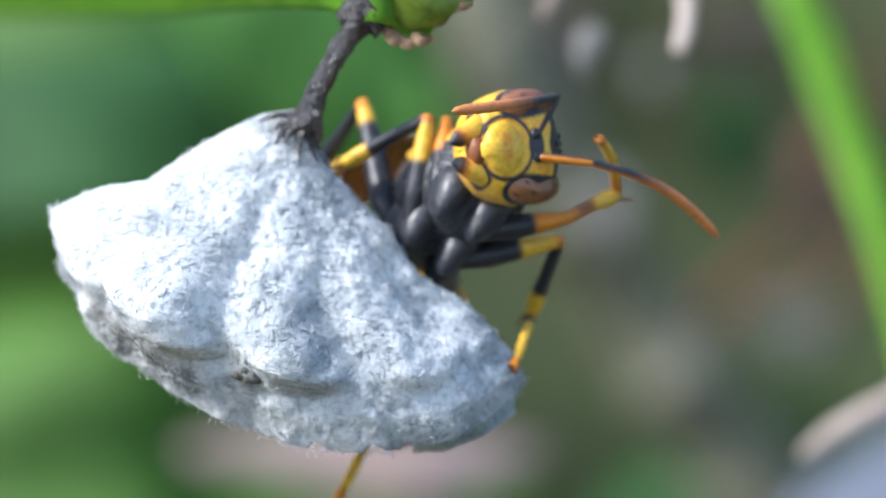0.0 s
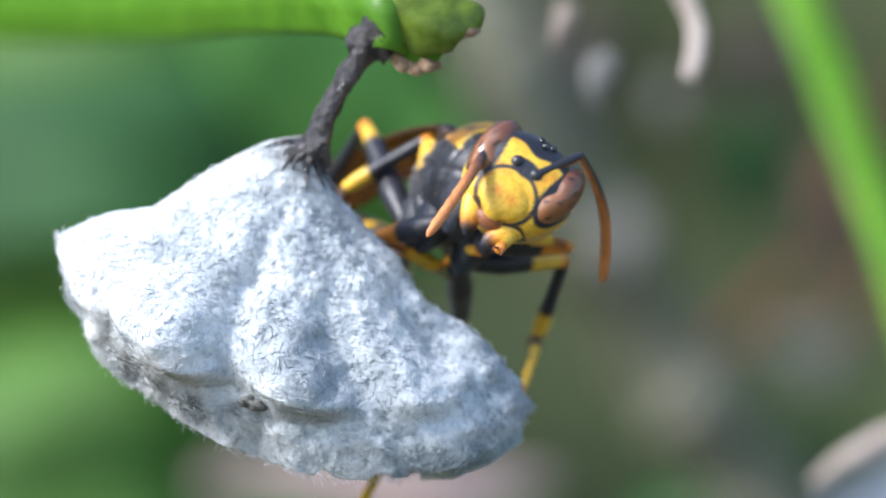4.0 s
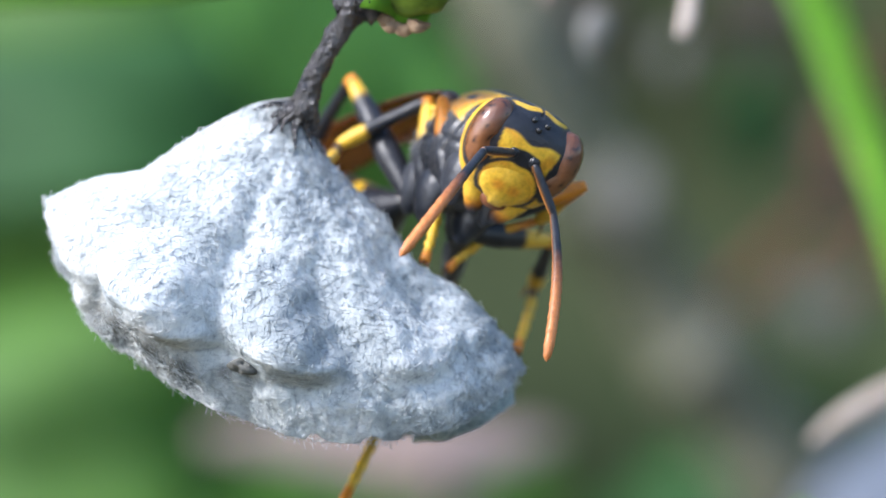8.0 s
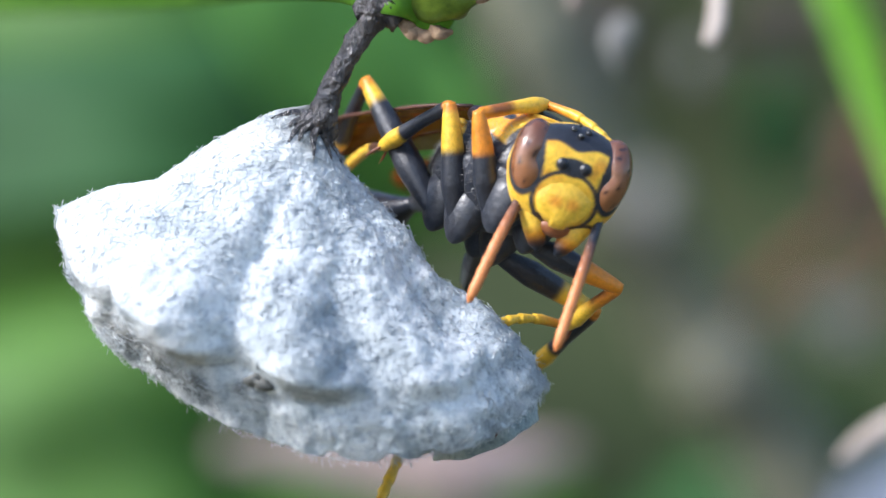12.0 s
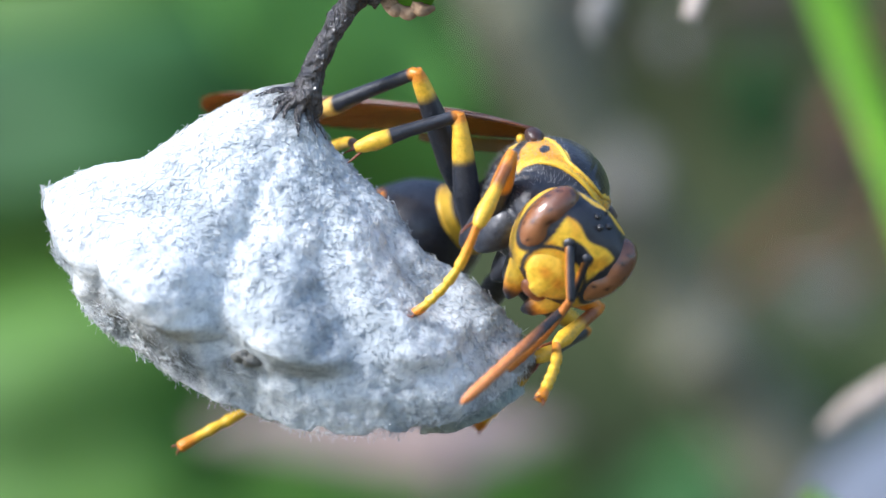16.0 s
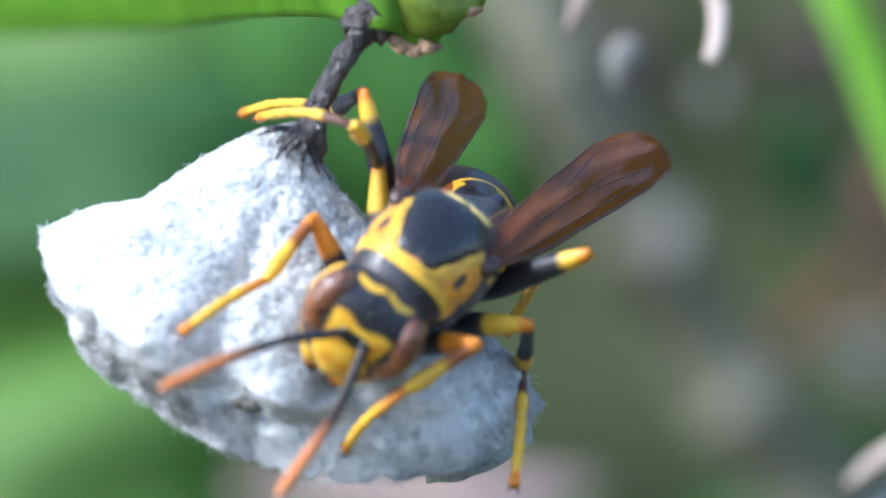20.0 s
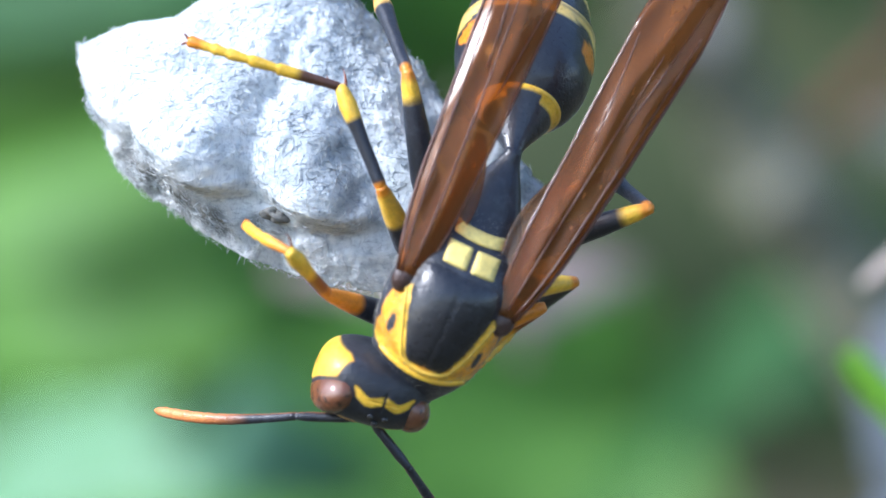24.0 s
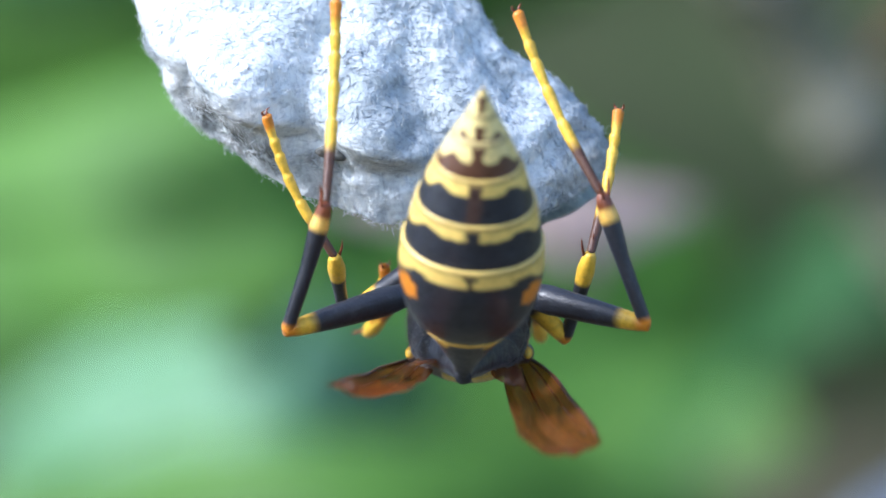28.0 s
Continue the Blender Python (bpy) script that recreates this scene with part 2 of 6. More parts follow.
def ellipsoid(a, b, c, n=24, m=16, bend=None, centre=(0, 0, 0)):
    verts, faces = [], []
    for i in range(m + 1):
        ph = math.pi * (i / m - 0.5)
        for j in range(n):
            th = 2 * math.pi * j / n
            p = (a * math.cos(ph) * math.cos(th), b * math.cos(ph) * math.sin(th), c * math.sin(ph))
            if bend:
                p = bend(*p)
            verts.append((p[0] + centre[0], p[1] + centre[1], p[2] + centre[2]))
    for i in range(m):
        for j in range(n):
            k = (j + 1) % n
            faces.append((i * n + j, i * n + k, (i + 1) * n + k, (i + 1) * n + j))
    return verts, faces


def blade(points, widths, side, thick=0.25, fold=0.12, steps=10, across=7):
    """A leaf blade: a curved strip with a folded midrib and some thickness; side: the way across it."""
    line = curve_points(points, steps)
    wid = np.interp(np.linspace(0, 1, len(line)), np.linspace(0, 1, len(widths)), widths)
    side = np.array(side, float)
    rings = []
    for i, c in enumerate(line):
        d = line[min(i + 1, len(line) - 1)] - line[max(i - 1, 0)]
        d = d / (np.linalg.norm(d) + 1e-9)
        s = side - d * side.dot(d)
        s = s / np.linalg.norm(s)
        up = np.cross(s, d)
        ring = []
        for top in (1, -1):
            for j in range(across):
                q = (j / (across - 1) * 2 - 1) * top
                wave = 0.03 * wid[i] * math.sin(i * 0.7 + q * 2)
                ring.append(tuple(c + s * q * wid[i] + up * (abs(q) * wid[i] * fold + wave + top * thick / 2 * (1.05 - abs(q)))))
        rings.append(ring)
    return loft(rings)


# ---- the nest ----
def nest_outline(s):
    """The left and right edges of the comb at s, from its neck (0) to its rim (1)."""
    k = (0, 0.15, 0.3, 0.45, 0.6, 0.75, 0.88, 1)
    lx = np.interp(s, k, (-6.2, -7.5, -9.7, -11.7, -13.9, -15.5, -14.9, -13.5))
    lz = np.interp(s, k, (5.35, 5.15, 4.02, 2.62, 2.25, 1.55, -0.9, -2.8))
    rx = np.interp(s, k, (-5.25, -4.35, -3.5, -2.2, -0.95, 1.2, 2.6, 3.05))
    rz = np.interp(s, k, (4.6, 3.0, 1.75, 0.75, -1.0, -2.7, -4.2, -5.2))
    return lx, lz, rx, rz


def nest_point(u, s, inward=0.0):
    lx, lz, rx, rz = nest_outline(s)
    depth = np.interp(s, (0, 0.15, 0.35, 0.6, 0.8, 0.9, 1), (0.5, 1.3, 2.7, 4.1, 4.7, 4.3, 3.6))
    sag = np.interp(s, (0, 0.2, 0.4, 0.6, 0.8, 0.9, 1), (0.1, 1.0, 1.9, 2.7, 3.3, 3.55, 3.75))
    c, q = math.cos(u), math.sin(u)
    x = (lx + rx) / 2 + (rx - lx) / 2 * c
    z = (lz + rz) / 2 + (rz - lz) / 2 * c - sag * (q ** 1.3 if q > 0 else 0.1 * q)
    y = -2.0 - depth * q
    # the cells stand out as ridges that run down the outside
    env = min(1.0, max(0.0, (s - 0.12) / 0.5)) ** 1.4
    lobe = math.sqrt(0.06 + 0.94 * math.sin(4.8 * (u - 1.75 - 0.12 * (s - 0.7))) ** 2)
    k = (lobe - 0.6) * (1.30 - 0.58 * step(c, 0.25, 0.5)) * env * (0.25 + 0.75 * abs(q))
    k += 1.0 * math.exp(-((x + 11.3) / 2.3) ** 2 - ((z + 1.6) / 1.9) ** 2) * max(0, q)
    # below the swollen cell bases the wall is undercut
    under = max(0.0, min(1.0, (s - 0.76 - 0.055 * lobe) / 0.04))
    k = k * (1 - 0.75 * under) - under * (0.35 + 0.65 * max(0, q)) * (0.22 + 0.42 * step(-c, -0.10, 0.5)) * (0.12 + 0.88 * step(c, -0.72, 0.4))
    w = Vector((x, y, z))
    k += 0.45 * noise.fractal(w * 0.33, 1.0, 2.0, 3) * min(1, s * 1.6) + 0.13 * noise.noise(w * 0.9) * min(1, s * 2) + 0.07 * noise.noise(w * 1.9) + 0.045 * noise.noise(w * 4) + 0.03 * noise.noise(w * 7.5)
    out = Vector((c * 0.8, -q, 0.25 * c - 0.15)).normalized()
    return w + out * (k - inward)


def nest_tint(x, y, z):
    w = Vector((x, y, z))
    n = noise.noise(w * 0.9) * 0.4 + noise.noise(w * 2.3) * 0.3
    # old darker pulp along the lower left edge and round the neck
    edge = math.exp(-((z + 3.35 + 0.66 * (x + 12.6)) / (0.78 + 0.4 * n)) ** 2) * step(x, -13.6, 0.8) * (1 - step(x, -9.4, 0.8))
    # notch and line under the cells: the shade of the undercut, put into the tint
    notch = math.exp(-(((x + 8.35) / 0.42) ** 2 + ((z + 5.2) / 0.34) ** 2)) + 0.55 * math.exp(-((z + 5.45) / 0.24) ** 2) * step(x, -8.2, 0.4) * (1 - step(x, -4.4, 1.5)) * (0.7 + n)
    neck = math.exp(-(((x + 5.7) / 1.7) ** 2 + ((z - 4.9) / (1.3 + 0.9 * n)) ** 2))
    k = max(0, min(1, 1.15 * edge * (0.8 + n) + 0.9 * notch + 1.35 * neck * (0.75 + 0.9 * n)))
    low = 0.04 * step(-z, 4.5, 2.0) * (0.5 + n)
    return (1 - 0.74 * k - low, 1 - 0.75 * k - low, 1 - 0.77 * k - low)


def build_nest():
    nest = new("wasp_nest")
    tagged(nest, "grey-white papery wasp nest hanging from a dark stalk", "wasp nest")
    nu, ns = 260, 110
    verts, faces = [], []
    for inner in (0, 1):
        for i in range(ns + 1):
            s = i / ns
            for j in range(nu):
                u = 2 * math.pi * j / nu
                ss = s
                if s > 0.93:
                    ss = s + 0.5 * (s - 0.93) * noise.noise(Vector((math.cos(u) * 9, math.sin(u) * 9, 1)))
                verts.append(tuple(nest_point(u, ss, 0.45 * inner)))
    o = (ns + 1) * nu
    for i in range(ns):
        for j in range(nu):
            k = (j + 1) % nu
            a, b, c, d = i * nu + j, i * nu + k, (i + 1) * nu + k, (i + 1) * nu + j
            faces.append((a, d, c, b))
            faces.append((o + a, o + b, o + c, o + d))
    for j in range(nu):
        k = (j + 1) % nu
        faces.append((ns * nu + j, o + ns * nu + j, o + ns * nu + k, ns * nu + k))
    faces.append(tuple(range(nu)))
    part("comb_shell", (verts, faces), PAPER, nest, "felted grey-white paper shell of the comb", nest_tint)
    # the open cells inside, and the pale cell wall that hangs lowest
    for cx, cy, r, low in ((-10.0, -1.4, 1.4, 0.1), (-8.2, 0.6, 1.5, 0.2), (-7.4, -2.2, 1.5, 0.2), (-5.6, -0.6, 1.8, 0.2), (-3.0, 1.6, 1.8, 0.2),
                           (-2.6, -2.6, 1.8, 0.3), (-0.2, -0.6, 1.8, 0.3), (0.85, 0.9, 1.95, 0)):
        rings = []
        for i in range(15):
            f = i / 14
            ring = []
            for j in range(36):
                a = 2 * math.pi * j / 36
                hexed = r * (1 + 0.05 * math.cos(6 * a)) * (0.92 + 0.08 * f)
                x, y = cx + hexed * math.cos(a), cy + hexed * math.sin(a)
                rim = -4.5 - 0.3 * (cx + 8) - low + 0.42 * (x - cx) - 0.1 * (y - cy) + 0.15 * noise.noise(Vector((x * 2, y * 2, cx)))
                if low == 0:
                    rim = -7.75 + 0.38 * (x - cx) + 0.10 * (x - cx) ** 2 + 0.12 * noise.noise(Vector((x * 2, y * 2, cx)))
                z = rim + (1 - f) * (3.2 if low else 1.9)
                ring.append((x + 0.05 * noise.noise(Vector((x, z, 1)) * 2), y, z))
            rings.append(ring)
        outer = rings
        inner = [[(cx + (p[0] - cx) * 0.93, cy + (p[1] - cy) * 0.93, p[2]) for p in r_] for r_ in reversed(rings)]
        part("cell_wall", loft(outer + inner, False), PAPER, nest, "thin pale paper cell wall", lambda x, y, z: (0.74, 0.82, 0.80))
    # a torn dark scrap of old pulp in the fold under the middle cell
    def torn(x, y, z):
        k = 1 + 0.9 * noise.noise(Vector((x, y, z)) * 2.6)
        return x * k, y * k, z * k
    c = nest_point(1.70, 0.835) + Vector((0, -0.1, 0))
    part("torn_pulp", ellipsoid(0.50, 0.34, 0.30, 40, 28, torn, tuple(c)), PAPER, nest, "torn dark grey scrap of old paper", lambda x, y, z: (0.30, 0.28, 0.25))
    # loose fibres
    rng = random.Random(4)
    verts, faces = [], []
    for k in range(15000):
        rim = k < 3000
        u = rng.uniform(-0.3, math.pi + 0.3) if rng.random() < 0.85 else rng.uniform(0, 2 * math.pi)
        s = rng.uniform(0.90, 1.0) if rim else rng.random() ** 0.6
        p = nest_point(u, s)
        e = 0.02
        n = (nest_point(u + e, s) - p).cross(nest_point(u, min(s + e, 1.02)) - p).normalized()
        if n.dot(Vector((math.cos(u), -math.sin(u), 0))) < 0:
            n = -n
        d = Vector((rng.gauss(0, 1), rng.gauss(0, 1), rng.gauss(0, 1) - (0.8 if rim else 0))).normalized()
        d = (d - n * d.dot(n) * 0.85 + n * (rng.uniform(-0.12, 0.05) if not rim else rng.uniform(-0.1, 0.35))).normalized()
        length = rng.uniform(0.15, 0.45) if not rim else rng.uniform(0.12, 0.42)
        w = d.cross(n).normalized() * rng.uniform(0.004, 0.0075)
        o = len(verts)
        for i in range(4):
            f = i / 3
            c = p + n * (0.002 + 0.02 * math.sin(f * 3.1)) + d * length * f + w * 9 * math.sin(f * 3 + k)
            verts += [tuple(c - w), tuple(c + w), tuple(c + n * 0.02)]
        for i in range(3):
            a = o + i * 3
            faces += [(a, a + 1, a + 4, a + 3), (a + 1, a + 2, a + 5, a + 4), (a + 2, a, a + 3, a + 5)]
    fib = part("fibre_fuzz", (verts, faces), PAPER, nest, "fine loose paper fibres", lambda x, y, z: (1, 1, 1))
    tagged(fib, kind="stuff")
    # the stalk
    rod = tube([(-5.55, -1.50, 4.00), (-5.45, -1.95, 4.60), (-5.28, -2.30, 5.20), (-4.98, -2.40, 6.14), (-4.38, -2.40, 7.31), (-3.73, -2.40, 8.34), (-3.20, -2.40, 9.00), (-2.71, -2.40, 9.49)],
               [0.55, 0.72, 0.60, 0.46, 0.42, 0.46, 0.60, 1.0], 64, 30, 0.2)
    part("stalk", rod, STALK, nest, "dark brown rough shiny stalk")
    for k in range(15):
        # roots of the stalk that run out over the paper
        u = 0.42 * k + 0.2 * math.sin(5 * k)
        far_end, near_end = nest_point(u, 0.11 + 0.03 * math.sin(3 * k)), nest_point(u, 0.05)
        start = Vector((-5.3, -2.45, 5.1)).lerp(near_end, 0.3)
        part("stalk_strand", tube([tuple(start), tuple(near_end), tuple(far_end)], [0.22, 0.15, 0.04], 10, 8, 0.4), STALK, nest)
    foot = tube([(-4.09, -2.40, 8.96), (-3.20, -2.40, 9.27), (-2.31, -2.40, 9.18), (-1.76, -2.40, 8.91)], [0.3, 0.75, 0.7, 0.25], 16, 7, 0.6)
    part("stalk_root", foot, STALK, nest, "dark pad that fixes the stalk to the leaf")
    return nest


def build_leaf():
    leaf = new("host_leaf")
    tagged(leaf, "fresh green leaf base with a rounded tip holding the nest", "leaf")
    b = blade([spot(-560, -32, 110), spot(-150, -28, 75), spot(230, -30, 34), spot(495, -44, 6), (-3.20, -2.40, 10.56), (-1.53, -2.30, 10.30), (-0.31, -2.20, 10.12), (0.36, -2.20, 9.99)],
              [2.2, 1.9, 1.6, 1.35, 1.35, 1.6, 1.95, 1.75, 0.5], (0, 0.25, 1), 0.9, 0.05, 10, 9)
    part("blade", b, LEAF, leaf)
    def lump(x, y, z):
        k = 1 + 0.30 * noise.noise(Vector((x, y, z)) * 0.9)
        return x * k, y * k, z * k
    part("swollen_tip", ellipsoid(2.25, 1.0, 1.40, 40, 28, lump, (-1.02, -2.40, 10.03)), BUD, leaf, "glossy swollen green leaf tip")
    rng = random.Random(8)
    for x, y, w in ((700, 66, 0.55), (722, 72, 0.6), (745, 66, 0.5), (690, 52, 0.4), (815, 4, 0.45)):
        c = np.array(spot(x, y, -2.6))
        f = blade([c + (-w, 0, 0.35), c + (0, -0.2, -0.05), c + (w, 0.1, 0.12 + rng.uniform(-.2, .2))], [0.12, 0.34, 0.1], (0.1, 0.5, 1), 0.12, 0.3, 6, 5)
        part("torn_bract", f, BRACT, leaf, "torn dry brown bract")
    return leaf


def spot(a, b, y):
    """A place seen straight ahead at (a, b) in the opening view, y millimetres behind the nest."""
    return ((a - 784) * (200 + y) / 8889, y, (441 - b) * (200 + y) / 8889)


# ---- the surroundings ----
def thing(name, shape, mat, label, category, group=""):
    ob = mesh_object(name, shape[0], shape[1], mat)
    return tagged(ob, label, category, group)


def leaf(line, widths, side, mat, name, label, category, group=""):
    """A leaf as a blade with a raised midrib."""
    ob = tagged(new(name), label, category, group)
    part("blade", blade(line, widths, side, 0.3, 0.12, 10, 9), mat, ob)
    w = max(widths)
    part("midrib", tube([np.array(p) + (0, -0.05 * w, 0) for p in line], [0.05 * w, 0.05 * w, 0.02 * w], 8, 8), mat, ob)
    return ob


def build_surroundings():
    # ground and undergrowth
    n = 60
    verts, faces = [], []
    for i in range(n + 1):
        for j in range(n + 1):
            a, b = (i / n * 2 - 1), (j / n * 2 - 1)
            x, y = 40000 * a ** 5 + 300 * a, 40000 * b ** 5 + 300 * b
            verts.append((x, y, -95 + 6 * noise.noise(Vector((x, y, 0)) * 0.02)))
    for i in range(n):
        for j in range(n):
            faces.append((i * (n + 1) + j, (i + 1) * (n + 1) + j, (i + 1) * (n + 1) + j + 1, i * (n + 1) + j + 1))
    tagged(mesh_object("ground", verts, faces, SOIL), "dark soil with leaf litter", kind="structure")
    verts, faces = [], []
    for i in range(41):
        for j in range(31):
            a, b = radians(-70 + 3.5 * i), j / 30
            r = 950 + 40 * noise.noise(Vector((a * 6, b * 8, 0)))
            verts.append((r * math.sin(a), r * math.cos(a) - 60, -95 + 600 * b))
    for i in range(40):
        for j in range(30):
            faces.append((i * 31 + j, (i + 1) * 31 + j, (i + 1) * 31 + j + 1, i * 31 + j + 1))
    tagged(mesh_object("backdrop", verts, faces, HEDGE), "dim green and brown undergrowth", kind="structure")

    stem = tube([spot(790, -160, 270), spot(872, 60, 270), spot(975, 280, 274), spot(1115, 520, 276), spot(1290, 800, 278), spot(1510, 1150, 280)], [4.2, 4.0, 4.1, 4.3, 4.6, 5.0], 14, 8, 0.3)
    plant = tagged(new("plant_stem"), "thick grey-brown plant stem with swollen nodes, out of focus", "stem")
    part("stalk", stem, STEM, plant)
    for a, b, r in ((905, 130, 5.0), (1040, 395, 5.2), (1210, 670, 5.6)):
        c = np.array(spot(a, b, 274))
        part("node", tube([c + (-1.2, 0, 2.6), c, c + (1.4, 0, -2.6)], [4.1, r, 4.3], 18, 6, 0.25), STEM, plant, "swollen node with a leaf scar")
        part("leaf_scar", ellipsoid(1.3, 0.8, 1.0, 16, 10, None, tuple(c + (-0.5, -r, 0.4))), PALE, plant, "pale leaf scar")
    leaf([spot(1350, -150, 92), spot(1436, 60, 90), spot(1508, 260, 88), spot(1576, 470, 86), spot(1660, 800, 84)], [1.35, 1.3, 1.2, 1.0, 0.7], (1, 0.3, 0.4), BLADE,
         "grass_blade", "bright green grass blade, out of focus", "grass blade")
    b = tube([spot(1180, -80, 28), spot(1210, -10, 28), spot(1214, 40, 28), spot(1198, 92, 28)], [0.5, 0.46, 0.46, 0.3], 10, 6, 0.3, 0.4)
    thing("dry_twig", b, TWIG, "pale curled dry twig end", "twig")
    b = tube([spot(985, -40, 34), spot(975, 0, 34), spot(955, 34, 34)], [0.45, 0.4, 0.15], 10, 5, 0.3, 0.6)
    thing("dry_twig", b, TWIG, "short pale dry twig end, blurred", "twig")
    b = tube([spot(1418, 808, 46), spot(1480, 764, 46), spot(1570, 714, 46), spot(1760, 614, 46)], [0.25, 0.55, 0.6, 0.6], 10, 6, 0.2)
    thing("dry_stick", b, TWIG, "pale straw-coloured stick, blurred", "stick")
    for (x, y, d, w, h, m, lab) in ((1047, 98, 48, 0.9, 1.35, PALE, "pale lump of plant debris"), (1165, 130, 85, 0.8, 1.1, PALE, "pale lump of plant debris"), (1180, 640, 105, 1.6, 1.8, PALE, "pale lump of plant debris"),
                                    (1420, 580, 130, 2.2, 1.6, PALE, "pale lump of plant debris"), (1300, 240, 105, 2.2, 3.4, TEAL, "small blue-green leaf"), (1240, 60, 130, 1.6, 1.6, SCRAP, "brown dead leaf scrap"),
                                    (1330, 50, 140, 3.0, 2.5, SCRAP, "brown dead leaf scrap"), (1080, 370, 100, 1.3, 1.9, PALE, "pale lump of plant debris"), (1450, 330, 150, 3.0, 4.0, SCRAP, "brown dead leaf scrap"), (1000, 60, 150, 3.5, 4, SCRAP, "brown dead leaf scrap")):
        if d > 50:
            w, h, d = w * (200 + d * 2.6) / (200 + d), h * (200 + d * 2.6) / (200 + d), d * 2.6
        def bend(px, py, pz, k=x):
            f = 1 + 0.9 * noise.noise(Vector((px, py, pz)) * 0.6 + Vector((k, 0, 0)))
            return px * f, py * f, pz * f
        if m is PALE:
            thing("debris", ellipsoid(w, w * 0.5, h, 20, 14, bend, spot(x, y, d)), m, lab + ", out of focus", "debris", "debris on the stem")
        else:
            c = np.array(spot(x, y, d))
            leaf([c + (-0.3 * w, 0, h), c + (0.1 * w, -1, 0.3 * h), c + (0, 0, -0.4 * h), c + (0.5 * w, 0.5, -1.1 * h)], [0.2 * w, w, w, 0.2 * w], (1, 0.5, 0.2), m, "leaf_scrap", lab + ", out of focus", "leaf scrap", "leaf scraps")
    for pts, r in ((((1240, 580), (1310, 510), (1420, 420)), 0.9), (((1420, 380), (1470, 250), (1560, 120)), 0.8), (((1400, 620), (1480, 520), (1560, 380)), 0.7)):
        thing("red_twig", tube([spot(x, y, 360) for x, y in pts], [r * 1.1, r * 1.8, r * 1.1], 10, 6, 0.3), REDTWIG, "reddish-brown twig, out of focus", "twig", "red twigs")
    leaf([spot(330, 800, 190), spot(560, 800, 192), spot(760, 820, 192), spot(960, 800, 196)], [0.8, 3.0, 3.6, 0.6], (0, 0.6, 1), PINK, "dead_leaf", "pinkish-brown dead leaf, out of focus", "dead leaf")
    b = tube([spot(740, 830, 192), spot(752, 880, 192), spot(762, 950, 192)], [1.3, 1.1, 0.7], 10, 6, 0.3)
    thing("dead_stalk", b, PINK, "pinkish dry stalk, out of focus", "stalk")

    # leaves behind the nest
    far = [
        ([(-700, 330, 95), (-200, 260, 92), (250, 205, 90), (600, 170, 95), (900, 120, 110)], [3, 5.5, 5.5, 4.5, 1], (0, 0.5, 1), TEAL, "broad blue-green leaf with a satin sheen"),
        ([(-700, 120, 120), (-200, 100, 115), (250, 70, 112), (620, 30, 118), (900, -60, 125)], [4, 5.5, 5, 4, 1], (0, 0.2, 1), GREEN, "broad dark green leaf"),
        ([(-600, 560, 125), (-100, 480, 120), (300, 430, 118), (700, 330, 122), (1000, 200, 135)], [4, 6, 6.5, 5, 1], (0, -0.2, 1), GREEN, "broad dark green leaf"),
        ([(-450, 860, 105), (-40, 790, 100), (270, 735, 98), (540, 580, 105)], [6, 8.6, 7.6, 1], (0, 0.4, 1), MID, "fresh green leaf"),
        ([(120, 1100, 70), (210, 880, 68), (310, 740, 66), (430, 600, 66)], [1.8, 2.2, 2.0, 0.6], (1, 0.3, 0.5), FRESH, "fresh green grass blade"),
        ([(380, -200, 85), (520, 40, 85), (670, 250, 86), (780, 420, 88)], [5.2, 5.8, 4.8, 0.8], (1, 0.4, -0.5), FRESH, "fresh green leaf"),
        ([(700, 1500, 110), (980, 1060, 105), (1250, 880, 102), (1500, 760, 110)], [3, 5.5, 4.5, 1], (0.5, 0.4, 1), TEAL, "broad green leaf"),
        ([(-400, 1330, 125), (-100, 1190, 120), (180, 1140, 118), (440, 1150, 125)], [4.0, 8.5, 8.0, 2.0], (0, 0.7, 1), MINT, "broad green leaf with a pale sky sheen in its colour"),
        ([(-600, 1500, 80), (0, 1400, 78), (500, 1370, 78), (1000, 1400, 84)], [4, 6, 5, 1], (0, 0.6, 1), GREEN, "broad green leaf"),
        ([(480, 1270, 110), (700, 1225, 112), (900, 1215, 112), (1080, 1250, 110)], [2, 5.5, 5.2, 1], (0, 0.7, 1), GREEN, "broad green leaf"),
    ]
    far.append(([(-800, 900, 185), (-200, 880, 180), (450, 900, 180), (950, 980, 185)], [8, 16, 15, 5], (0, 0.5, 1), MID, "very large soft green leaf"))
    for k, (pts, wid, side, m, lab) in enumerate(far):
        away = 4.5 if k == 4 else 3.0 if k < 6 else 4.5
        line = [spot(a, b, y * away) for a, b, y in pts]
        k = (200 + away * pts[1][2]) / (200 + pts[1][2])
        leaf(line, [w * k for w in wid], side, m, "leaf", lab + ", out of focus", "leaf", "leaves behind the nest")
    sprout = [(17.08, 50.00, -13.53), (18.03, 50.00, -14.76), (19.42, 50.00, -16.37), (21.92, 50.00, -18.86)]
    leaf(sprout, [0.5, 0.8, 0.8, 0.7], (1, 0.3, 1), BLADE, "sprout", "small bright green sprout, out of focus", "sprout")
    def rock(x, y, z):
        f = 1 + 0.15 * noise.noise(Vector((x, y, z)) * 0.12)
        return x * f, y * f, z * f
    thing("stone", ellipsoid(14, 10, 14, 24, 16, rock, spot(1680, 1050, 210)), STONE, "blue-grey stone, out of focus", "stone", "stones")
    thing("stone", ellipsoid(17, 12, 17, 24, 16, rock, (33.50, 210.00, -52.50)), STONE, "large blue-grey stone, out of focus", "stone", "stones")


